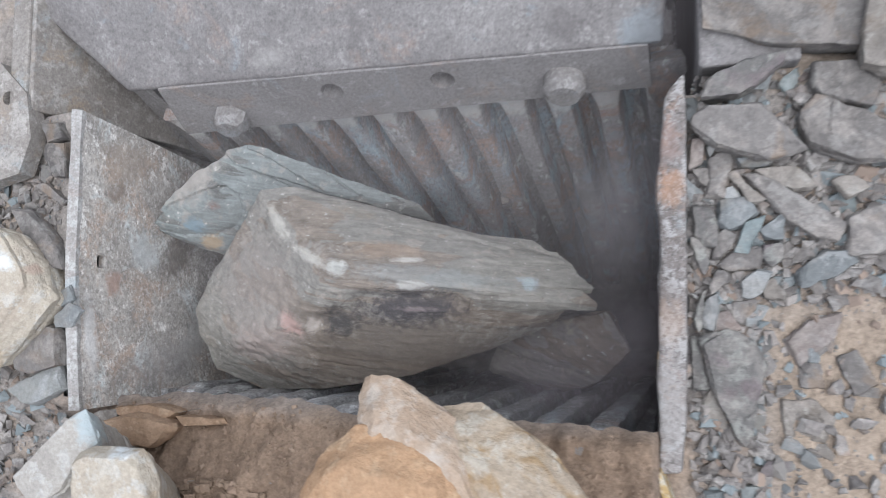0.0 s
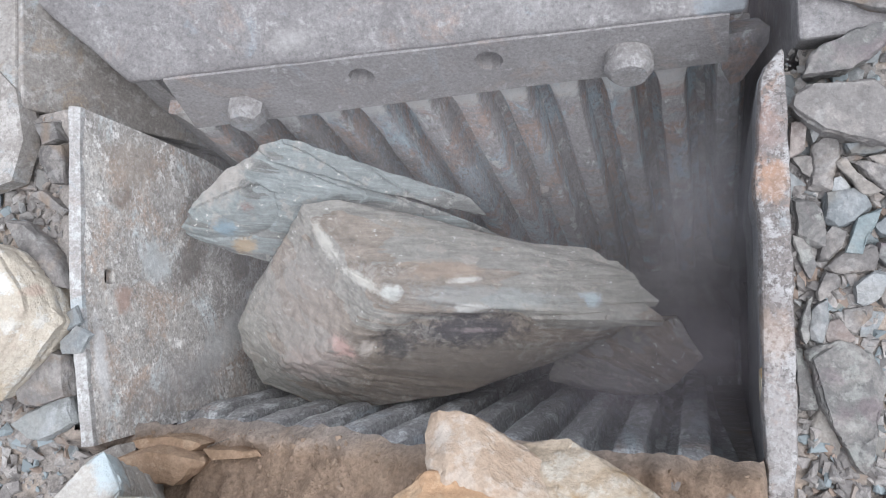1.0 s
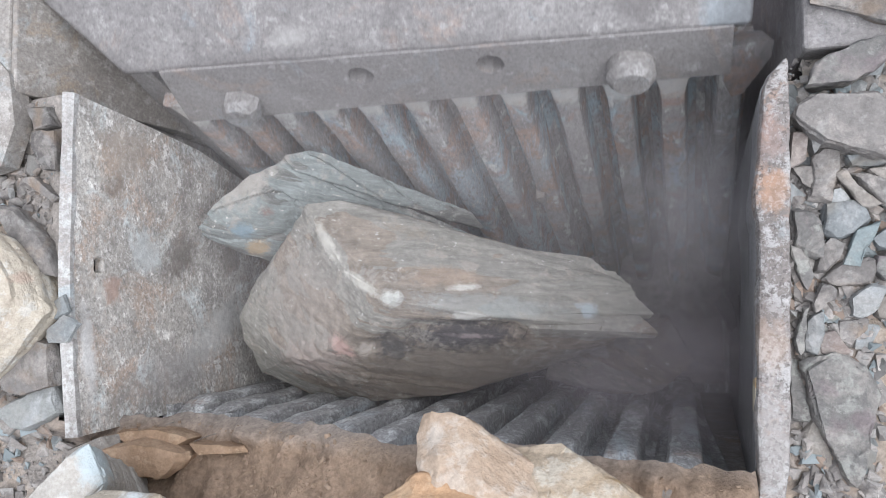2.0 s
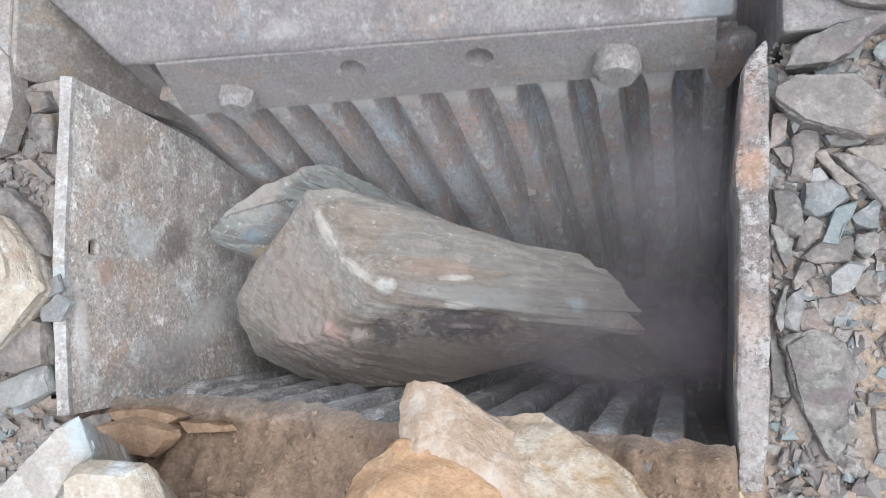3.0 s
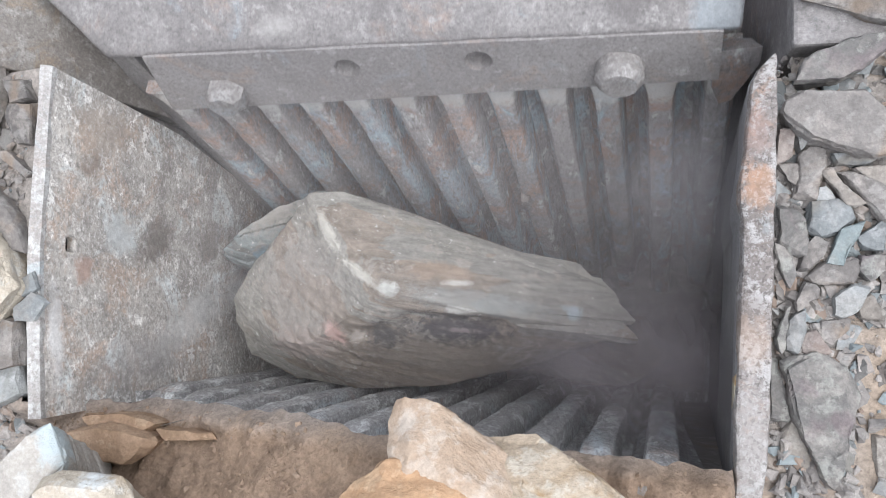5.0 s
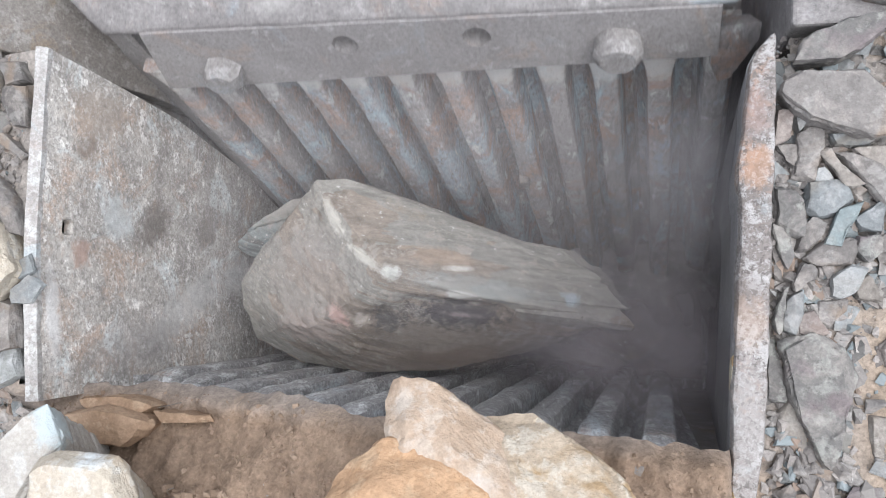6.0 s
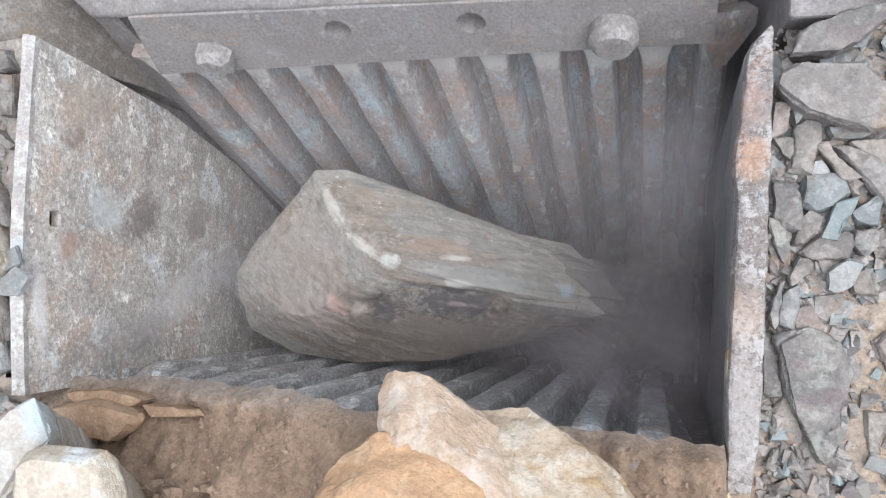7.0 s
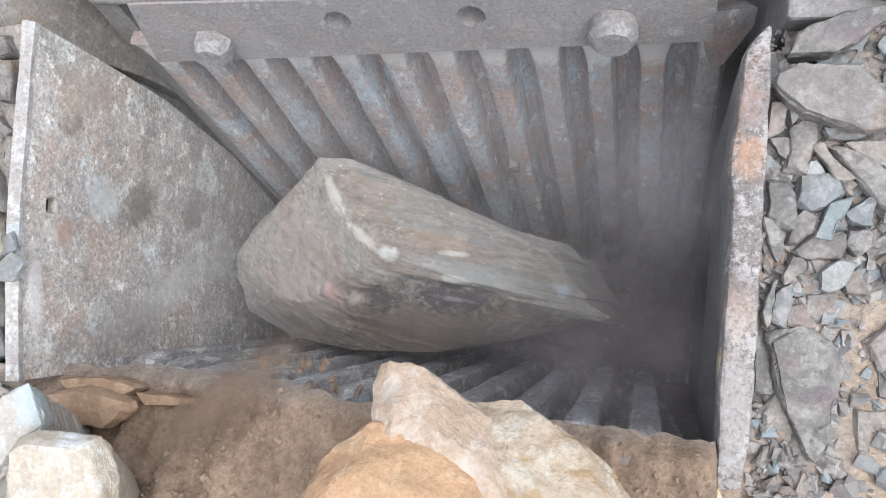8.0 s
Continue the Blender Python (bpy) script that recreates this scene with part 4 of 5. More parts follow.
def slab_rock():
    """Two beds of slate with an open crack between them, the upper one set back."""
    lower = [(-0.011, -0.008, 0.0), (0.029, 0.035, 0.015), (0.113, 0.095, 0.030), (0.184, 0.126, 0.040), (0.206, 0.097, 0.028), (0.364, 0.042, -0.042), (0.556, -0.015, -0.15), (0.620, -0.053, -0.20), (0.097, 0.013, 0.012), (0.165, 0.048, 0.020),
             (0.048, -0.051, -0.07), (0.134, -0.084, -0.10), (0.0, -0.025, -0.03), (0.25, -0.037, -0.08), (0.08, 0.02, -0.20), (0.30, 0.04, -0.28), (0.50, 0.0, -0.28)]
    upper = [(0.186, 0.130, 0.043), (0.239, 0.141, 0.042), (0.262, 0.138, 0.030), (0.290, 0.125, 0.0), (0.428, 0.076, -0.07), (0.560, 0.030, -0.14), (0.585, 0.0, -0.18), (0.367, 0.056, -0.030), (0.255, 0.094, 0.012), (0.215, 0.110, 0.034),
             (0.22, 0.12, -0.10), (0.42, 0.06, -0.20), (0.55, 0.01, -0.24)]
    whole = bmesh.new()
    for n, pts in enumerate((lower, upper)):
        bm = roughen(hull(pts), 0.007, 0.0035, 0.003, 23 + n, chips=0.003, bed=0.009, bed_axis=(0.1, -0.55, 0.8), bed_step=0.022)
        me = bpy.data.meshes.new("piece")
        bm.to_mesh(me)
        bm.free()
        whole.from_mesh(me)
        bpy.data.meshes.remove(me)
    ob = part("slab_rock", whole, M_GREEN, smooth=True)
    ob.location = (0.03, 0.111, -0.28)
    return tagged(ob, "grey-green cracked slate slab leaning on the swing jaw", "rock")


def lower_rock():
    corners = [(-0.16, -0.05, 0.0), (-0.12, 0.05, 0.05), (0.05, -0.08, 0.02), (0.15, 0.0, 0.06), (0.10, 0.08, 0.06), (-0.05, -0.10, -0.08), (0.05, -0.08, -0.2), (0.10, 0.06, -0.2), (-0.12, 0.05, -0.2)]
    ob = part("wedged_rock", roughen(hull(corners), 0.012, 0.010, 0.004, 31, chips=0.006, bed=0.009), M_LOWER, smooth=True)
    ob.location = (0.88, -0.19, -0.58)
    return tagged(ob, "dark brown rock caught under the boulder", "rock")


def loose(name, size, material, label, seed, at):
    rnd = random.Random(seed)
    pts = [(rnd.choice((-1, 1)) * rnd.uniform(0.55, 1) * size[0] / 2, rnd.choice((-1, 1)) * rnd.uniform(0.45, 1) * size[1] / 2, rnd.choice((-1, 1)) * rnd.uniform(0.6, 1) * size[2] / 2) for _ in range(16)]
    ob = part(name, roughen(hull(pts), max(size) / 9, max(size) * 0.03, max(size) * 0.012, seed), material, smooth=True)
    ob.location = at
    return tagged(ob, label, "stone")


BOULDER, SLAB, LOWER = boulder(), slab_rock(), lower_rock()
THROWN = loose("stone", (0.085, 0.075, 0.05), M_TAN, "tan stone tossed into the crusher mouth", 5, (1.05, -0.75, 0.12))
LONG = loose("stone", (0.115, 0.045, 0.04), M_TAN, "long buff stone flung from the earth heap", 6, (0.03, -0.32, -0.05))
PAIR = [loose("stone", (0.05, 0.04, 0.035), M_PALE, "pale stone thrown with the earth", 7, (0.3, -0.45, 0.0)), loose("stone", (0.06, 0.035, 0.03), M_TAN, "buff stone thrown with the earth", 8, (0.38, -0.47, 0.0))]
CLODS = [loose("earth_clod", (0.009 + 0.005 * (k % 4), 0.009 + 0.003 * (k % 3), 0.009), M_CRUMB, "small brown clod of flying earth", 60 + k, (0.35, -0.5, 0.0)) for k in range(120)]


PEBBLE = loose("stone", (0.028, 0.05, 0.03), M_GREY, "small grey stone stuck between two jaw teeth", 9, (0.715, 0.178, -0.66))


def stalk(x, y, z, height, bend, label):
    bm, rows = bmesh.new(), []
    for i in range(7):
        k = i / 6
        r = 0.0011 * (1 - 0.6 * k)
        cx, cy = x + bend * k * k, y + 0.25 * bend * k
        rows.append([bm.verts.new((cx + r * math.cos(a), cy + r * math.sin(a), z + height * k)) for a in (0, 2.1, 4.2)])
    for a, b in zip(rows, rows[1:]):
        for k in range(3):
            bm.faces.new((a[k], a[(k + 1) % 3], b[(k + 1) % 3], b[k]))
    bm.faces.new(rows[0]), bm.faces.new(rows[-1])
    tagged(part("dry_stalk", bm, M_TAN, smooth=True), label, "dry stalk", "dry stalks")


stalk(0.235, -0.285, -0.11, 0.10, 0.004, "thin dry grass stalk standing in the earth")
stalk(0.135, -0.275, -0.14, 0.06, 0.008, "short dry grass stalk by the cheek plate")
stalk(0.28, -0.40, 0.0, 0.06, 0.03, "bent dry grass stalk on the heap")


# ---- stones lying round the mouth ----
RIGHT = "stones beside the crusher"


def right_stones():
    def s(outline, z, up, material, label, seed, **kw):
        outline_stone("stone", outline, z - up * 0.75, up * 0.6, 0.05, material, label, RIGHT, seed, **{"coarse": 0.0045, "fine": 0.004, "length": 0.0065, "top": (0.84, 1.0), "bed": 0.004, **kw})
    s([(1.134, 0.188), (1.158, 0.217), (1.237, 0.213), (1.256, 0.184), (1.302, 0.139), (1.250, 0.125), (1.171, 0.151)], 0.0, 0.022, M_GREY, "broad flat grey slab beside the cheek plate", 1, bed=0.006, coarse=0.006)
    s([(1.150, 0.227), (1.162, 0.261), (1.219, 0.286), (1.278, 0.293), (1.274, 0.275), (1.238, 0.245), (1.210, 0.230)], 0.0, 0.016, M_DARK, "thin jagged dark slate slab", 2, bed=0.003)
    s([(1.316, 0.277), (1.408, 0.269), (1.405, 0.233), (1.393, 0.205), (1.333, 0.218), (1.313, 0.241)], -0.02, 0.02, M_GREY, "square dusty grey stone slab", 3, bed=0.005)
    s([(1.298, 0.199), (1.318, 0.227), (1.355, 0.195), (1.433, 0.168), (1.430, 0.119), (1.367, 0.121), (1.304, 0.156)], -0.02, 0.022, M_GREY, "broad dusty grey slab of stone", 4, bed=0.005)
    s([(1.209, 0.112), (1.245, 0.106), (1.298, 0.069), (1.356, 0.029), (1.342, 0.004), (1.315, 0.007), (1.274, 0.036), (1.236, 0.084)], -0.03, 0.016, M_GREY, "long smooth grey slab of stone", 5, coarse=0.002)
    s([(1.229, 0.115), (1.285, 0.120), (1.315, 0.089), (1.283, 0.082), (1.255, 0.095)], -0.028, 0.012, M_TAN, "flat tan stone in the rubble", 6)
    s([(1.284, -0.042), (1.328, -0.009), (1.366, -0.010), (1.370, -0.029), (1.345, -0.043), (1.307, -0.059), (1.289, -0.067)], -0.035, 0.02, M_BLUE, "bluish grey broken piece of stone", 8)
    s([(1.300, -0.122), (1.310, -0.122), (1.311, -0.180), (1.299, -0.180)], -0.055, 0.008, M_BLUE, "narrow blue-grey slate strip", 14)
    s([(1.283, -0.180), (1.316, -0.180), (1.317, -0.217), (1.285, -0.217)], -0.055, 0.010, M_GREY, "small square grey stone", 15)
    s([(1.335, -0.171), (1.365, -0.158), (1.393, -0.211), (1.359, -0.226)], -0.055, 0.010, M_GREY, "half-buried flat grey stone", 16)
    s([(1.337, 0.093), (1.368, 0.101), (1.386, 0.082), (1.359, 0.069)], -0.03, 0.016, M_TAN, "rounded tan stone in rubble", 21)
    s([(1.358, 0.037), (1.407, 0.056), (1.420, -0.012), (1.356, -0.022)], -0.03, 0.03, M_GREY, "speckled grey block of stone", 22)
    s([(1.140, -0.144), (1.183, -0.128), (1.218, -0.146), (1.239, -0.184), (1.223, -0.210), (1.208, -0.233), (1.208, -0.301), (1.196, -0.305), (1.176, -0.257), (1.159, -0.228)], -0.025, 0.028, M_DARK, "pointed purple-grey slate wedge", 7, bed=0.006, coarse=0.004)
    s([(1.135, 0.173), (1.155, 0.174), (1.154, 0.132), (1.133, 0.123)], -0.03, 0.024, M_PINK, "upright reddish stone beside the rim", 26)
    s([(1.136, 0.123), (1.161, 0.125), (1.166, 0.108), (1.159, 0.092), (1.148, 0.100)], -0.035, 0.018, M_GREY, "broken grey stone beside the rim", 27)
    s([(1.164, 0.136), (1.176, 0.149), (1.194, 0.145), (1.197, 0.134), (1.186, 0.115), (1.184, 0.067), (1.156, 0.078), (1.167, 0.116)], -0.03, 0.024, M_GREY, "long upright grey slab in rubble", 28, bed=0.004)
    s([(1.160, 0.162), (1.169, 0.167), (1.170, 0.155), (1.163, 0.140)], -0.03, 0.016, M_BLUE, "small blue-grey chip under a slab", 29)
    s([(1.190, 0.111), (1.198, 0.116), (1.211, 0.098), (1.242, 0.069), (1.231, 0.063), (1.221, 0.066), (1.207, 0.090)], -0.028, 0.020, M_TAN, "narrow buff splinter of stone", 17)
    s([(1.187, 0.091), (1.196, 0.094), (1.208, 0.074), (1.184, 0.072)], -0.035, 0.016, M_WHITE, "small pale stone in rubble", 30)
    s([(1.176, 0.071), (1.210, 0.074), (1.233, 0.050), (1.209, 0.031), (1.187, 0.026), (1.175, 0.036)], -0.03, 0.024, M_BLUE, "angular blue-grey stone in rubble", 18)
    s([(1.245, 0.048), (1.230, 0.042), (1.213, 0.033), (1.196, -0.011), (1.216, -0.016), (1.230, 0.015)], -0.03, 0.016, M_TEAL, "narrow blue-green slate splinter", 19)
    s([(1.233, 0.023), (1.266, 0.048), (1.271, 0.041), (1.269, 0.004), (1.243, 0.007)], -0.035, 0.02, M_BLUE, "blue-grey block of stone", 24)
    s([(1.201, -0.008), (1.229, -0.004), (1.236, -0.011), (1.228, -0.035), (1.186, -0.039), (1.171, -0.031)], -0.035, 0.02, M_GREY, "flat dusty grey stone in rubble", 31)
    s([(1.171, 0.018), (1.180, 0.024), (1.201, 0.018), (1.197, 0.004), (1.172, -0.019), (1.161, -0.021)], -0.03, 0.02, M_GREY, "wedge of grey stone in rubble", 32)
    s([(1.137, 0.061), (1.159, 0.059), (1.168, 0.048), (1.173, 0.032), (1.169, -0.003), (1.154, 0.001), (1.138, 0.013)], -0.03, 0.024, M_DARK, "splintered brown-grey stone against the cheek plate", 23, bed=0.006)
    s([(1.133, 0.013), (1.154, 0.001), (1.157, -0.027), (1.151, -0.044), (1.139, -0.019)], -0.035, 0.02, M_DARK, "jagged dark stone against the cheek plate", 33, bed=0.005)
    s([(1.203, -0.081), (1.206, -0.058), (1.228, -0.039), (1.249, -0.043), (1.230, -0.074), (1.213, -0.084)], -0.028, 0.022, M_WHITE, "pale oval stone in the rubble", 9)
    s([(1.233, -0.062), (1.249, -0.051), (1.266, -0.074), (1.268, -0.087), (1.237, -0.083)], -0.035, 0.018, M_TAN, "tan triangular stone piece", 10)
    s([(1.156, -0.066), (1.171, -0.038), (1.185, -0.046), (1.184, -0.058), (1.159, -0.077)], -0.03, 0.02, M_GREY, "small rough grey stone in rubble", 34)
    s([(1.135, -0.116), (1.145, -0.070), (1.154, -0.066), (1.152, -0.081), (1.140, -0.132)], -0.035, 0.018, M_DARK, "dark slate strip standing on edge", 35)
    s([(1.152, -0.089), (1.167, -0.077), (1.166, -0.120), (1.160, -0.132), (1.147, -0.128)], -0.035, 0.018, M_BLUE, "grey slate piece standing on edge", 36)
    s([(1.166, -0.108), (1.184, -0.101), (1.203, -0.129), (1.183, -0.139), (1.165, -0.132)], -0.04, 0.018, M_PINK, "reddish flat stone above the wedge", 37)
    s([(1.130, -0.144), (1.137, -0.144), (1.153, -0.205), (1.151, -0.224), (1.131, -0.221)], -0.05, 0.014, M_DARK, "dark slate strip along the rim", 38)
    s([(1.144, -0.243), (1.156, -0.218), (1.160, -0.239), (1.176, -0.261), (1.179, -0.287), (1.151, -0.281), (1.140, -0.266)], -0.045, 0.022, M_TAN, "buff upright stone beside the wedge", 13)
    s([(1.128, -0.289), (1.143, -0.278), (1.177, -0.284), (1.176, -0.310), (1.157, -0.303), (1.127, -0.296)], -0.065, 0.014, M_TEAL, "flat teal slate shard by the plate", 11)
    s([(1.128, -0.328), (1.146, -0.303), (1.168, -0.306), (1.164, -0.326), (1.134, -0.333)], -0.07, 0.02, M_TAN, "tan rounded stone by the plate", 39)
    s([(1.175, -0.325), (1.186, -0.317), (1.200, -0.339), (1.196, -0.353), (1.170, -0.349)], -0.07, 0.018, M_GREY, "small dusty grey stone below the wedge", 40)
    s([(1.135, -0.337), (1.156, -0.330), (1.185, -0.356), (1.199, -0.366), (1.163, -0.361)], -0.07, 0.014, M_TEAL, "pointed teal slate shard", 12)
    s([(1.209, -0.327), (1.254, -0.324), (1.250, -0.343), (1.226, -0.352)], -0.06, 0.014, M_GREY, "flat grey stone half buried in dust", 61)
    s([(1.191, -0.089), (1.227, -0.083), (1.224, -0.097), (1.205, -0.120), (1.191, -0.112)], -0.045, 0.014, M_GREY, "flat blue-grey stone under chips", 62)
    s([(1.201, 0.138), (1.247, 0.137), (1.254, 0.127), (1.226, 0.119), (1.208, 0.120)], -0.03, 0.016, M_BLUE, "thin grey stone under the slab", 63)
    s([(1.240, -0.001), (1.264, 0.001), (1.267, -0.020), (1.249, -0.031), (1.237, -0.020)], -0.035, 0.018, M_DARK, "chipped dark stone in rubble", 64)
    s([(1.268, -0.150), (1.300, -0.118), (1.345, -0.105), (1.335, -0.140), (1.285, -0.185)], -0.05, 0.014, M_PINK, "reddish slab half buried in dust", 65)
    s([(1.255, -0.235), (1.300, -0.232), (1.330, -0.262), (1.318, -0.300), (1.262, -0.290)], -0.055, 0.016, M_TAN, "tan slab half buried in dust", 66)
    s([(1.375, 0.294), (1.389, 0.359), (1.442, 0.353), (1.437, 0.238), (1.377, 0.256)], 0.03, 0.04, M_TAN, "yellowish block of dusty stone", 25)


def left_stones():
    def s(outline, z, up, material, label, seed, flat=False, **kw):
        outline_stone("stone", outline, z - up * 0.5, up * 0.8, 0.004 if flat else 0.06, material, label, RIGHT, seed, **{"coarse": 0.0035, "top": (0.84, 1.0), **kw})
    outline_stone("stone", [(-0.185, 0.071), (-0.136, 0.054), (-0.082, 0.037), (-0.041, -0.013), (-0.008, -0.077), (-0.020, -0.093), (-0.070, -0.152), (-0.136, -0.206), (-0.209, -0.216)], 0.035, 0.05, 0.10, M_PALE, "large pale cream rock on the frame edge", RIGHT, 41, lean=(-0.02, 0.02), coarse=0.004, bed=0.006, top=(0.7, 0.98))
    s([(-0.156, 0.107), (-0.107, 0.100), (-0.050, 0.042), (-0.014, -0.024), (-0.067, -0.012), (-0.118, 0.055)], 0.0, 0.025, M_GREY, "grey elongated stone on the frame edge", 42)
    s([(-0.124, -0.176), (-0.081, -0.121), (-0.027, -0.132), (-0.013, -0.206), (-0.075, -0.220), (-0.121, -0.214)], 0.0, 0.03, M_GREY, "dusty grey block of stone", 43)
    s([(-0.146, -0.253), (-0.097, -0.225), (-0.026, -0.202), (-0.010, -0.249), (-0.080, -0.281), (-0.107, -0.275)], -0.01, 0.02, M_WHITE, "white flat chipped stone", 44)
    s([(-0.025, -0.067), (0.001, -0.051), (0.011, -0.078), (-0.017, -0.094)], 0.003, 0.008, M_BLUE, "blue-grey chip lying on the rim", 45, flat=True)
    s([(-0.031, -0.110), (0.002, -0.084), (0.035, -0.100), (0.010, -0.132), (-0.027, -0.132)], 0.003, 0.010, M_BLUE, "flat blue-grey chip on the rim", 46, flat=True)
    s([(-0.084, 0.230), (-0.033, 0.232), (-0.030, 0.159), (-0.060, 0.161), (-0.082, 0.196)], -0.01, 0.022, M_GREY, "square grey block beside the rim", 47)
    s([(-0.093, 0.270), (-0.053, 0.273), (-0.037, 0.238), (-0.077, 0.230)], -0.01, 0.02, M_GREY, "small grey stone by the rim", 48)
    s([(-0.109, 0.148), (-0.088, 0.153), (-0.035, 0.116), (-0.045, 0.106)], -0.02, 0.01, M_GREY, "thin grey splinter by the rim", 49)


def front_stones():
    outline_stone("rock", [(0.035, -0.372), (0.098, -0.318), (0.140, -0.275), (0.158, -0.266), (0.172, -0.296), (0.184, -0.318), (0.166, -0.345), (0.140, -0.385), (0.08, -0.42)], 0.130, 0.022, 0.22, M_PALEBLUE, "pale rock with a bluish broken edge on the heap", "rocks on the heap", 51, lean=(-0.012, -0.012), category="rock", bed=0.004, base=(-0.05, -0.09), coarse=0.003, fine=0.002, length=0.007, top=(0.86, 0.99))
    outline_stone("rock", [(0.200, -0.326), (0.224, -0.313), (0.272, -0.314), (0.312, -0.315), (0.322, -0.333), (0.336, -0.358), (0.338, -0.39), (0.32, -0.46), (0.20, -0.46), (0.186, -0.375)], 0.185, 0.03, 0.22, M_PALE, "cream rock with a white chipped corner", "rocks on the heap", 52, category="rock", lean=(0.0, -0.012), base=(-0.09, -0.09), coarse=0.003, fine=0.0025, length=0.007, top=(0.86, 0.99))
    outline_stone("rock", [(0.659, -0.244), (0.660, -0.211), (0.679, -0.196), (0.721, -0.199), (0.750, -0.224), (0.784, -0.237), (0.822, -0.276), (0.841, -0.325), (0.740, -0.330), (0.670, -0.290)], 0.165, 0.05, 0.20, M_ORANGE, "pinkish orange rock on the edge of the mouth", "rocks on the heap", 53, lean=(0.015, -0.05), category="rock", base=(0.0, -0.11), coarse=0.0045, fine=0.003, length=0.007)
    outline_stone("rock", [(0.781, -0.242), (0.834, -0.232), (0.882, -0.264), (0.935, -0.294), (0.981, -0.359), (0.97, -0.43), (0.862, -0.44), (0.80, -0.313)], 0.145, 0.05, 0.18, M_CREAM, "cream bedded rock leaning on the earth", "rocks on the heap", 54, lean=(-0.02, -0.04), category="rock", bed=0.005, base=(0.0, -0.08), coarse=0.0045, fine=0.003, length=0.007)
    outline_stone("rock", [(0.658, -0.271), (0.690, -0.262), (0.750, -0.283), (0.796, -0.303), (0.830, -0.363), (0.82, -0.47), (0.62, -0.47), (0.591, -0.392), (0.602, -0.339), (0.625, -0.299)], 0.20, 0.05, 0.22, M_CLAY, "rounded orange clay-coated rock", "rocks on the heap", 55, lean=(0.0, -0.03), category="rock", base=(0.0, -0.06), coarse=0.007, fine=0.004, length=0.007)
    outline_stone("earth_lump", [(0.050, -0.310), (0.120, -0.287), (0.207, -0.306), (0.213, -0.323), (0.166, -0.358), (0.065, -0.363)], -0.05, 0.035, 0.05, M_CLOD, "brown earth-caked slab at the heap's foot", "", 56, category="earth lump")
    outline_stone("earth_lump", [(0.045, -0.286), (0.138, -0.276), (0.205, -0.291), (0.172, -0.313), (0.068, -0.312)], -0.085, 0.03, 0.04, M_CLOD, "flat brown earth-caked stone", "", 57, category="earth lump")
    outline_stone("slate_strip", [(0.206, -0.296), (0.301, -0.295), (0.311, -0.311), (0.222, -0.313)], -0.06, 0.012, 0.03, M_CLOD, "thin stone strip sticking out of the earth", "", 58, category="stone")
    outline_stone("slate_strip", [(0.921, -0.308), (0.974, -0.306), (0.974, -0.323), (0.928, -0.323)], 0.02, 0.012, 0.03, M_GREY, "grey stone strip in the earth", "", 59, category="stone")
    outline_stone("bar_end", [(1.068, -0.343), (1.079, -0.337), (1.099, -0.396), (1.086, -0.398)], 0.0, 0.015, 0.08, M_YELLOW, "short steel bar end with yellow paint", "", 60, category="steel bar", coarse=0.001)


right_stones()
left_stones()
front_stones()


def loose_stones():
    """Smaller stones packed round the named ones, out of a few shared shapes."""
    rnd = random.Random(77)
    mats = [M_GREY, M_GREY, M_GREY, M_BLUE, M_DARK, M_DARK, M_GREY, M_PINK, M_GREY, M_BLUE, M_TEAL, M_TAN]
    shapes = []
    for k, m in enumerate(mats):
        pts = [(rnd.uniform(-1, 1), rnd.uniform(-0.62, 0.62), rnd.uniform(-0.2, 0.2)) for _ in range(15)]
        bm = hull([Vector(p) * 0.02 for p in pts])
        shapes.append(mesh_of("stone", roughen(bm, 0.012, 0.0012, 0.0008, k + 3), m, True))
    placed = []
    def scatter(n, x0, x1, y0, y1, lo, hi, keep):
        made = tries = 0
        while made < n and tries < n * 30:
            tries += 1
            x, y, s = rnd.uniform(x0, x1), rnd.uniform(y0, y1), rnd.uniform(lo, hi)
            if not keep(x, y) or any((x - a) ** 2 + (y - b) ** 2 < (0.0068 * (s + c)) ** 2 for a, b, c in placed):
                continue
            placed.append((x, y, s))
            ob = new("stone", rnd.choice(shapes))
            ob.matrix_basis = pose(x, y, ground_height(x, y) + 0.004 * s, rnd.uniform(-25, 25), rnd.uniform(-25, 25), rnd.uniform(0, 360)) @ Matrix.Scale(s, 4)
            tagged(ob, "small broken grey stone in the rubble", "stone", "rubble stones")
            made += 1
    scatter(140, 1.135, 1.45, -0.42, 0.27, 0.6, 1.6, lambda x, y: not (x > 1.235 and y < -0.085) or rnd.random() < 0.12)
    scatter(55, -0.34, -0.055, -0.42, 0.29, 0.5, 1.2, lambda x, y: True)


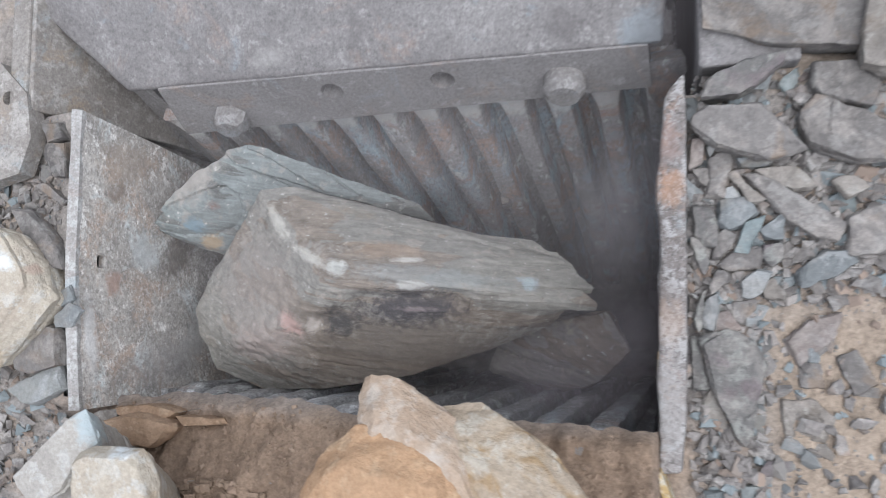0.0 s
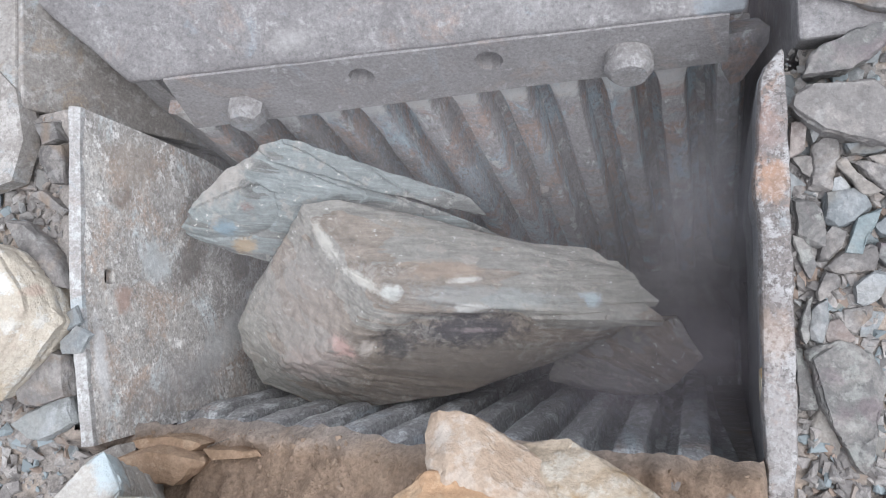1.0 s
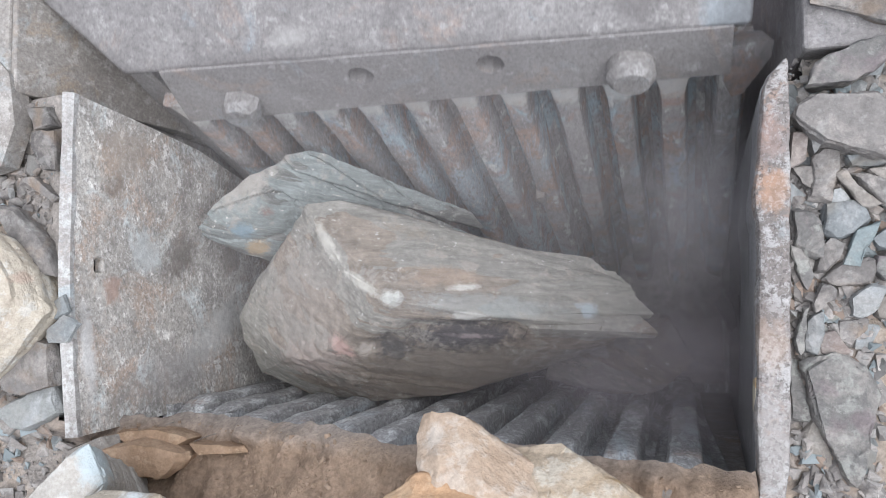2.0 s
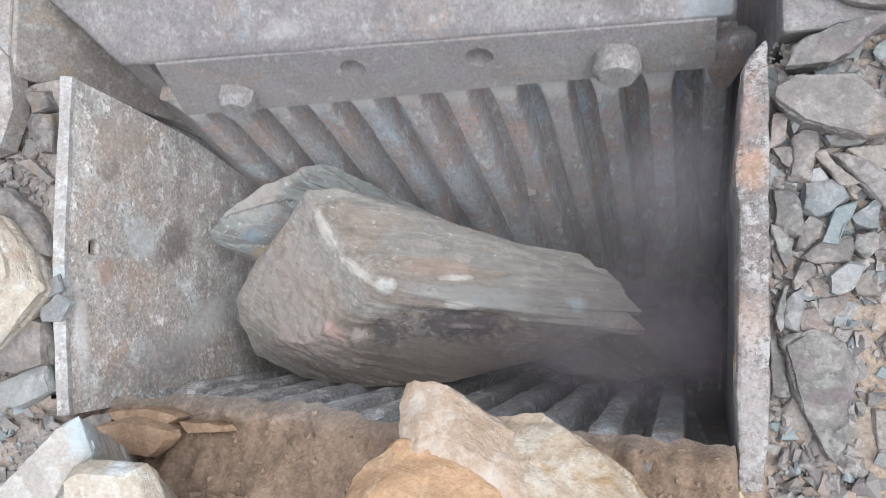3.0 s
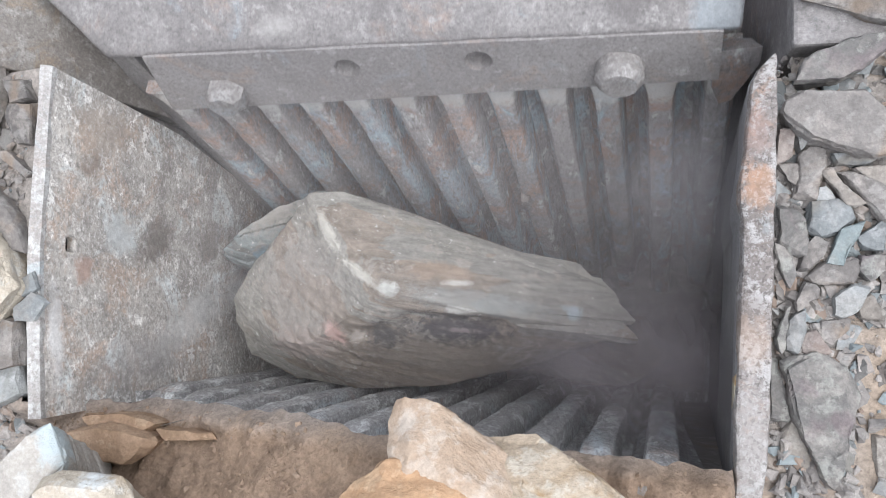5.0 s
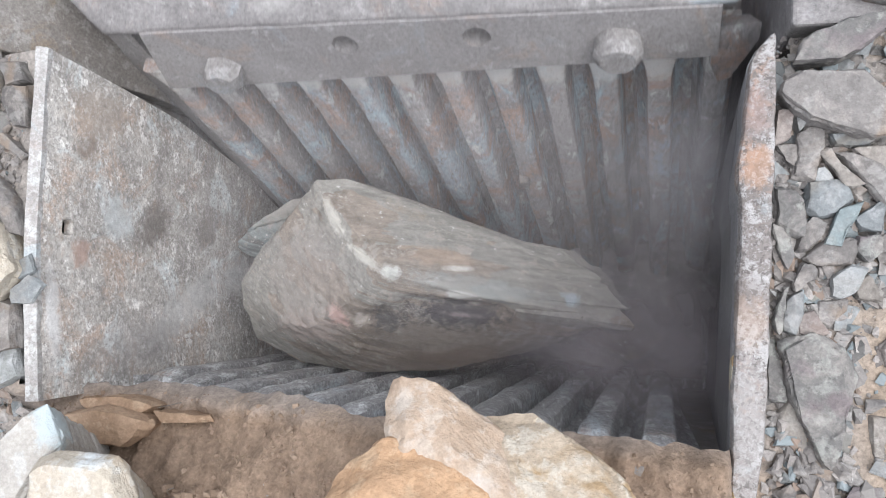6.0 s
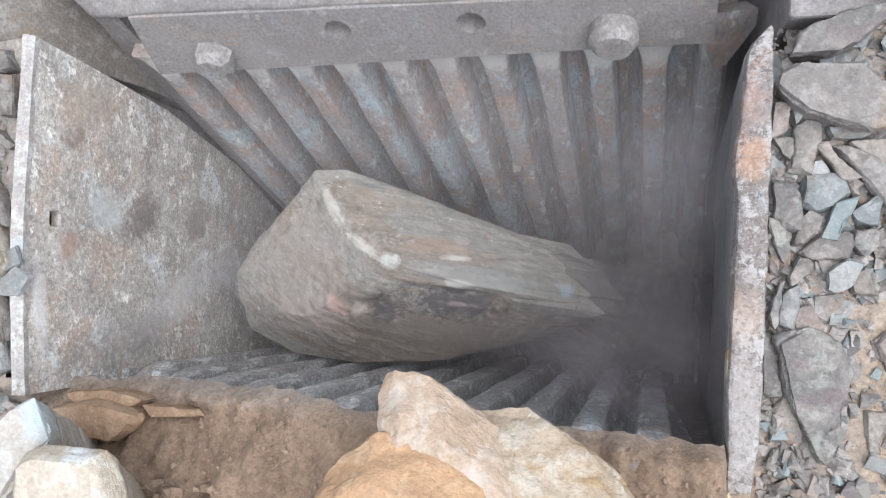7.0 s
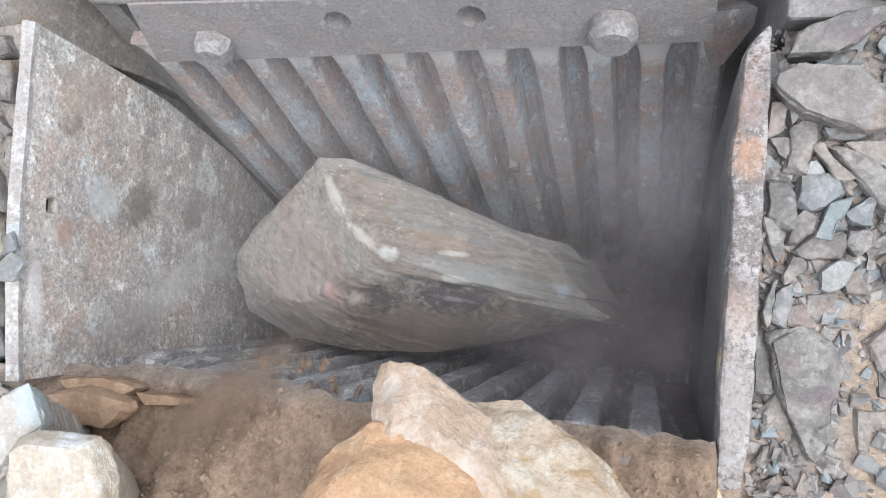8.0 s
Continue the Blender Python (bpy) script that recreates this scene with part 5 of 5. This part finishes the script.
def gravel():
    """Chips and grit between the stones, one joined sheet of separate small solids."""
    rnd = random.Random(99)
    verts, faces = [], []
    tmpl = []
    for k in range(8):
        bm = hull([Vector((rnd.uniform(-1, 1), rnd.uniform(-0.7, 0.7), rnd.uniform(-0.42, 0.42))) for _ in range(12)])
        bm.verts.index_update()
        tmpl.append(([v.co.copy() for v in bm.verts], [[v.index for v in f.verts] for f in bm.faces]))
        bm.free()
    def strew(n, x0, x1, y0, y1, lo, hi, keep=lambda x, y: True, few=3):
        for _ in range(n):
            x, y = rnd.uniform(x0, x1), rnd.uniform(y0, y1)
            if not keep(x, y):
                continue
            s = lo + (hi - lo) * rnd.random() ** few
            m = pose(x, y, ground_height(x, y) + s * (0.2 if few == 3 else 0.45), rnd.uniform(-40, 40), rnd.uniform(-40, 40), rnd.uniform(0, 360)) @ Matrix.Scale(s, 4)
            vs, fs = rnd.choice(tmpl)
            base = len(verts)
            verts.extend(m @ v for v in vs)
            faces.extend([base + i for i in f] for f in fs)
    strew(5200, 1.135, 1.6, -0.5, 0.28, 0.002, 0.011, lambda x, y: not (x > 1.235 and y < -0.09) or rnd.random() < 0.3)
    strew(2600, -0.4, -0.055, -0.6, 0.29, 0.002, 0.010)
    strew(1500, 1.14, 1.5, -0.45, 0.235, 0.009, 0.021, lambda x, y: not (x > 1.235 and y < -0.09) or rnd.random() < 0.1, 1)
    strew(500, -0.4, -0.055, -0.6, 0.29, 0.008, 0.022, lambda x, y: True, 1)
    strew(60, 0.0, 1.07, -0.75, -0.30, 0.0015, 0.004)
    strew(300, 1.124, 1.20, -0.45, 0.22, 0.006, 0.016, lambda x, y: True, 1)
    me = bpy.data.meshes.new("gravel")
    me.from_pydata(verts, [], faces)
    me.materials.append(M_GRAVEL)
    tagged(new("gravel", me), "grey stone chips and grit between the stones", "gravel", kind="stuff")
    del verts[:], faces[:]
    strew(7000, -0.02, 1.07, -0.75, -0.262, 0.001, 0.0065, lambda x, y: y < ground_edge(x) - 0.012)
    me = bpy.data.meshes.new("earth_crumbs")
    me.from_pydata(verts, [], faces)
    me.materials.append(M_CRUMB)
    tagged(new("earth_crumbs", me), "brown earth crumbs on the heap", "earth", kind="stuff")


def brightening_fill():
    """Unseen crushed rock added deep in the chamber to brighten its dark bottom."""
    def level(x, y):
        return -1.20 + 0.05 * fbm(Vector((x, y, 0)) * 5, 4) + 0.018 * fbm(Vector((x, y, 4)) * 22, 3)
    n, verts, faces = 90, [], []
    for j in range(n + 1):
        for i in range(n + 1):
            x, y = -0.01 + 1.16 * i / n, -0.30 + 0.52 * j / n
            verts.append((x, y, level(x, y)))
    for j in range(n):
        for i in range(n):
            a = j * (n + 1) + i
            faces.append((a, a + 1, a + n + 2, a + n + 1))
    me = bpy.data.meshes.new("crushed_rock")
    me.from_pydata(verts, [], faces)
    me.materials.append(M_FILL)
    for p in me.polygons:
        p.use_smooth = True
    tagged(new("crushed_rock", me), "unseen dusty crushed rock added deep between the jaws", "crushed rock", kind="stuff")


loose_stones()
gravel()
brightening_fill()


# ---- what moves ----
def dust_puff(rx, ry, high, material, label, seed):
    """A domed, ruffled veil of dust about its own middle."""
    bm, rows, turns = bmesh.new(), [], 32
    for j in range(1, 13):
        r = j / 12
        rows.append([bm.verts.new((rx * r * math.cos(a), ry * r * math.sin(a), high * (1 - r * r) + 0.25 * high * fbm(Vector((r * math.cos(a) * 2, r * math.sin(a) * 2, seed)), 3))) for a in (2 * math.pi * i / turns for i in range(turns))])
    top = bm.verts.new((0, 0, high))
    for i in range(turns):
        bm.faces.new((top, rows[0][i], rows[0][(i + 1) % turns]))
    for a, b in zip(rows, rows[1:]):
        for i in range(turns):
            bm.faces.new((a[i], b[i], b[(i + 1) % turns], a[(i + 1) % turns]))
    return tagged(part("dust_cloud", bm, material, smooth=True), label, "dust", "dust in the crusher")


DUST = [
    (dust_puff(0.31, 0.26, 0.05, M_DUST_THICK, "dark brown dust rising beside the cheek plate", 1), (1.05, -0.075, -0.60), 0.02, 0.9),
    (dust_puff(0.22, 0.20, 0.04, M_DUST_PALE, "pale haze drifting along the ribbed jaw", 3), (1.06, 0.11, -0.24), 0.012, 1.1),
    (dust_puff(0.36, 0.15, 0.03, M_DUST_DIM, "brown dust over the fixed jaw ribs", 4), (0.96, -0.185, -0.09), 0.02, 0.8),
    (dust_puff(0.80, 0.44, 0.03, M_DUST_THIN, "thin grey dust veil over the crusher mouth", 5), (0.58, 0.08, -0.10), 0.02, 0.6),
    (dust_puff(0.14, 0.26, 0.04, M_DUST_MILD, "grey dust rising behind the cheek plate", 6), (1.15, 0.42, -0.10), 0.01, 0.7),
]


EARTH_PUFF = [dust_puff(0.24, 0.085, 0.03, M_DUST_EARTH, "brown earth flung over the fixed jaw", 8), dust_puff(0.21, 0.05, 0.03, M_DUST_EARTH, "stream of brown earth sliding into the mouth", 9)]


def motions():
    # dust drifts slowly round its place
    for k, (ob, at, sway, pace) in enumerate(DUST):
        walk(ob, [(t, pose(at[0] + sway * math.sin(pace * t + k), at[1] + sway * math.cos(0.8 * pace * t + 2 * k), at[2] + 0.5 * sway * math.sin(0.7 * pace * t + k), 0, 0, 14 * math.sin(0.5 * t + k))) for t in range(9)])
    # swing jaw: four strokes and a little more each second
    rows = []
    for i in range(241):
        t = i / 30
        a = 2 * math.pi * 4.14 * (t - 0.5)
        rows.append((t, pose(0, 0.012 * math.cos(a), 0.003 * math.sin(a))))
    walk(SWING, rows)
    walk(PEBBLE, [(t, Matrix.Translation((0.715, 0.178, -0.66)) @ m) for t, m in rows])
    walk(BOULDER, [
        (0.0, pose(0.481, -0.064, -0.331, -6.5, 1.7, 4.2)), (0.5, pose(0.476, -0.069, -0.402, -5.3, 0.9, 3.2)),
        (1.0, pose(0.476, -0.076, -0.425, -3.1, 0.7, 3.2)), (2.5, pose(0.480, -0.079, -0.479, -0.1, -0.5, 0.9)),
        (3.0, pose(0.480, -0.080, -0.480)), (3.5, pose(0.481, -0.079, -0.504, -0.1, 0.5, 0.4)),
        (4.0, pose(0.482, -0.075, -0.519, -0.1, 0.9, 0.3)), (5.5, pose(0.481, -0.076, -0.571, -1.0, 0.5, -0.1)),
        (6.0, pose(0.480, -0.078, -0.594, -1.6, 0.2, -0.4)), (6.5, pose(0.481, -0.074, -0.612, -1.6, 1.1, -0.2)),
        (7.0, pose(0.479, -0.073, -0.626, -3.2, 1.4, -0.5)), (7.5, pose(0.477, -0.080, -0.629, -3.0, 0.9, -1.3)),
        (8.0, pose(0.485, -0.065, -0.631, -1.9, 0.7, -2.8))])
    walk(SLAB, [
        (0.0, pose(0.012, 0.106, -0.25)), (0.5, pose(0.02, 0.108, -0.262)), (1.0, pose(0.03, 0.111, -0.28)),
        (2.5, pose(0.03, 0.085, -0.42, 0, 14, 0)), (3.5, pose(0.028, 0.058, -0.47, 0, 22, 0)), (4.0, pose(0.026, 0.053, -0.52, 0, 23, 0)),
        (5.5, pose(0.025, 0.03, -0.62, 0, 24, 0)), (6.5, pose(0.04, 0.025, -0.72, 0, 24, 0)), (8.0, pose(0.05, 0.0, -0.95, 0, 25, 0))])
    walk(LOWER, [
        (0.0, pose(0.87, -0.18, -0.50)), (1.0, pose(0.88, -0.19, -0.57, 3, 2, 0)), (2.5, pose(0.885, -0.185, -0.68, 5, 4, 0)),
        (4.0, pose(0.88, -0.18, -0.73, 6, 6, 0)), (8.0, pose(0.87, -0.16, -0.98, 8, 8, 0))])
    # a stone tossed in past the cheek plate
    walk(THROWN, [
        (0.0, pose(1.05, -0.75, 0.12)), (0.7, pose(1.05, -0.75, 0.13)), (0.85, pose(1.04, -0.42, 0.30, 20, 0, 30)), (1.0, pose(1.02, -0.315, 0.27, 50, 20, 60)),
        (1.2, pose(0.99, -0.226, 0.20, 90, 40, 90)), (1.4, pose(0.97, -0.20, -0.15, 130, 60, 130)), (1.6, pose(0.97, -0.18, -0.80, 170, 60, 160)),
        (1.8, pose(0.97, -0.14, -1.16, 190, 60, 170)), (8.0, pose(0.97, -0.14, -1.16, 190, 60, 170))])
    # a long stone levered off the heap
    walk(LONG, [
        (0.0, pose(0.02, -0.322, -0.05, 0, 0, 20)), (3.6, pose(0.02, -0.322, -0.05, 0, 0, 20)), (3.8, pose(0.03, -0.32, -0.04, 0, -15, 25)),
        (3.9, pose(0.07, -0.295, -0.01, 0, -20, 35)), (4.0, pose(0.126, -0.254, 0.02, 0, -10, 25)), (4.1, pose(0.23, -0.20, -0.02, 10, 0, 12)),
        (4.2, pose(0.33, -0.18, -0.18, 30, 10, 0)), (4.4, pose(0.45, -0.20, -0.62, 70, 20, -20)), (4.6, pose(0.55, -0.19, -1.14, 120, 20, -40)), (8.0, pose(0.55, -0.19, -1.16, 120, 20, -40))])
    for k, (ob, x, y) in enumerate(zip(PAIR, (0.30, 0.37), (-0.45, -0.47))):
        walk(ob, [
            (0.0, pose(x, y, ground_height(x, y) + 0.012)), (5.05, pose(x, y, ground_height(x, y) + 0.012)), (5.2, pose(x + 0.02, y + 0.09, 0.03, 40, 10, 20)),
            (5.3, pose(x + 0.04, y + 0.155, 0.05, 80, 20, 40)), (5.4, pose(x + 0.12, y + 0.205, -0.06, 130, 30, 60)), (5.5, pose(x + 0.16, y + 0.225, -0.40, 180, 30, 80)),
            (5.7, pose(x + 0.20, y + 0.26, -0.85, 240, 30, 110)), (5.9, pose(x + 0.28, y + 0.30, -1.16, 260, 30, 120)), (8.0, pose(x + 0.28, y + 0.30, -1.16, 260, 30, 120))])
    # earth shovelled over the edge, twice: first a burst, then a stream at the end
    rnd = random.Random(12)
    for k, ob in enumerate(CLODS):
        late = k >= 66
        x, y = rnd.uniform(0.24, 0.44), rnd.uniform(-0.50, -0.40)
        go = 7.55 + 0.0075 * (k - 66) if late else 5.02 + 0.0075 * k
        z = ground_height(x, y) + 0.004
        dx, dy = rnd.uniform(0.06, 0.20), rnd.uniform(-0.02, 0.03)
        hop = rnd.uniform(0.02, 0.06)
        rows = [(0.0, pose(x, y, z)), (go, pose(x, y, z)), (go + 0.14, pose(x + dx * 0.4, y + 0.09, z + hop, 50, 20, 40)),
                (go + 0.28, pose(x + dx, -0.275 + dy, -0.04, 110, 40, 80)), (go + 0.42, pose(x + dx + 0.06, -0.20 + dy, -0.34, 150, 60, 110)),
                (go + 0.62, pose(x + dx + 0.10, -0.16 + dy, -1.15, 200, 70, 150))]
        rows = [r for r in rows if r[0] < 7.97]
        if late and len(rows) < 6:
            rows.append((8.0, pose(x + dx * (0.3 + 0.17 * len(rows)), min(y + 0.05 * len(rows), -0.23), 0.05 - 0.03 * len(rows), 160, 60, 120)))
        else:
            rows.append((8.0, rows[-1][1]))
        walk(ob, rows)
    # the fine earth that flies with the clods
    rest = pose(0.30, -0.55, -0.16)
    walk(EARTH_PUFF[0], [(0.0, rest), (5.0, rest), (5.15, pose(0.30, -0.42, 0.01, 0, 0, 30)), (5.3, pose(0.36, -0.31, 0.03, 0, 0, 32)), (5.45, pose(0.45, -0.225, -0.12, 0, 0, 12)),
                         (5.6, pose(0.47, -0.21, -0.22, 0, 0, 8)), (5.9, pose(0.52, -0.20, -0.45, 0, 0, 0)), (6.5, pose(0.54, -0.12, -0.97, 0, 0, 0)), (8.0, pose(0.54, -0.12, -1.05, 0, 0, 0))])
    rest = pose(0.34, -0.58, -0.16)
    walk(EARTH_PUFF[1], [(0.0, rest), (7.6, rest), (7.75, pose(0.30, -0.40, 0.0, 0, 0, 28)), (7.9, pose(0.34, -0.33, 0.03, 0, 0, 34)), (8.0, pose(0.385, -0.285, 0.01, 0, 0, 38))])


motions()
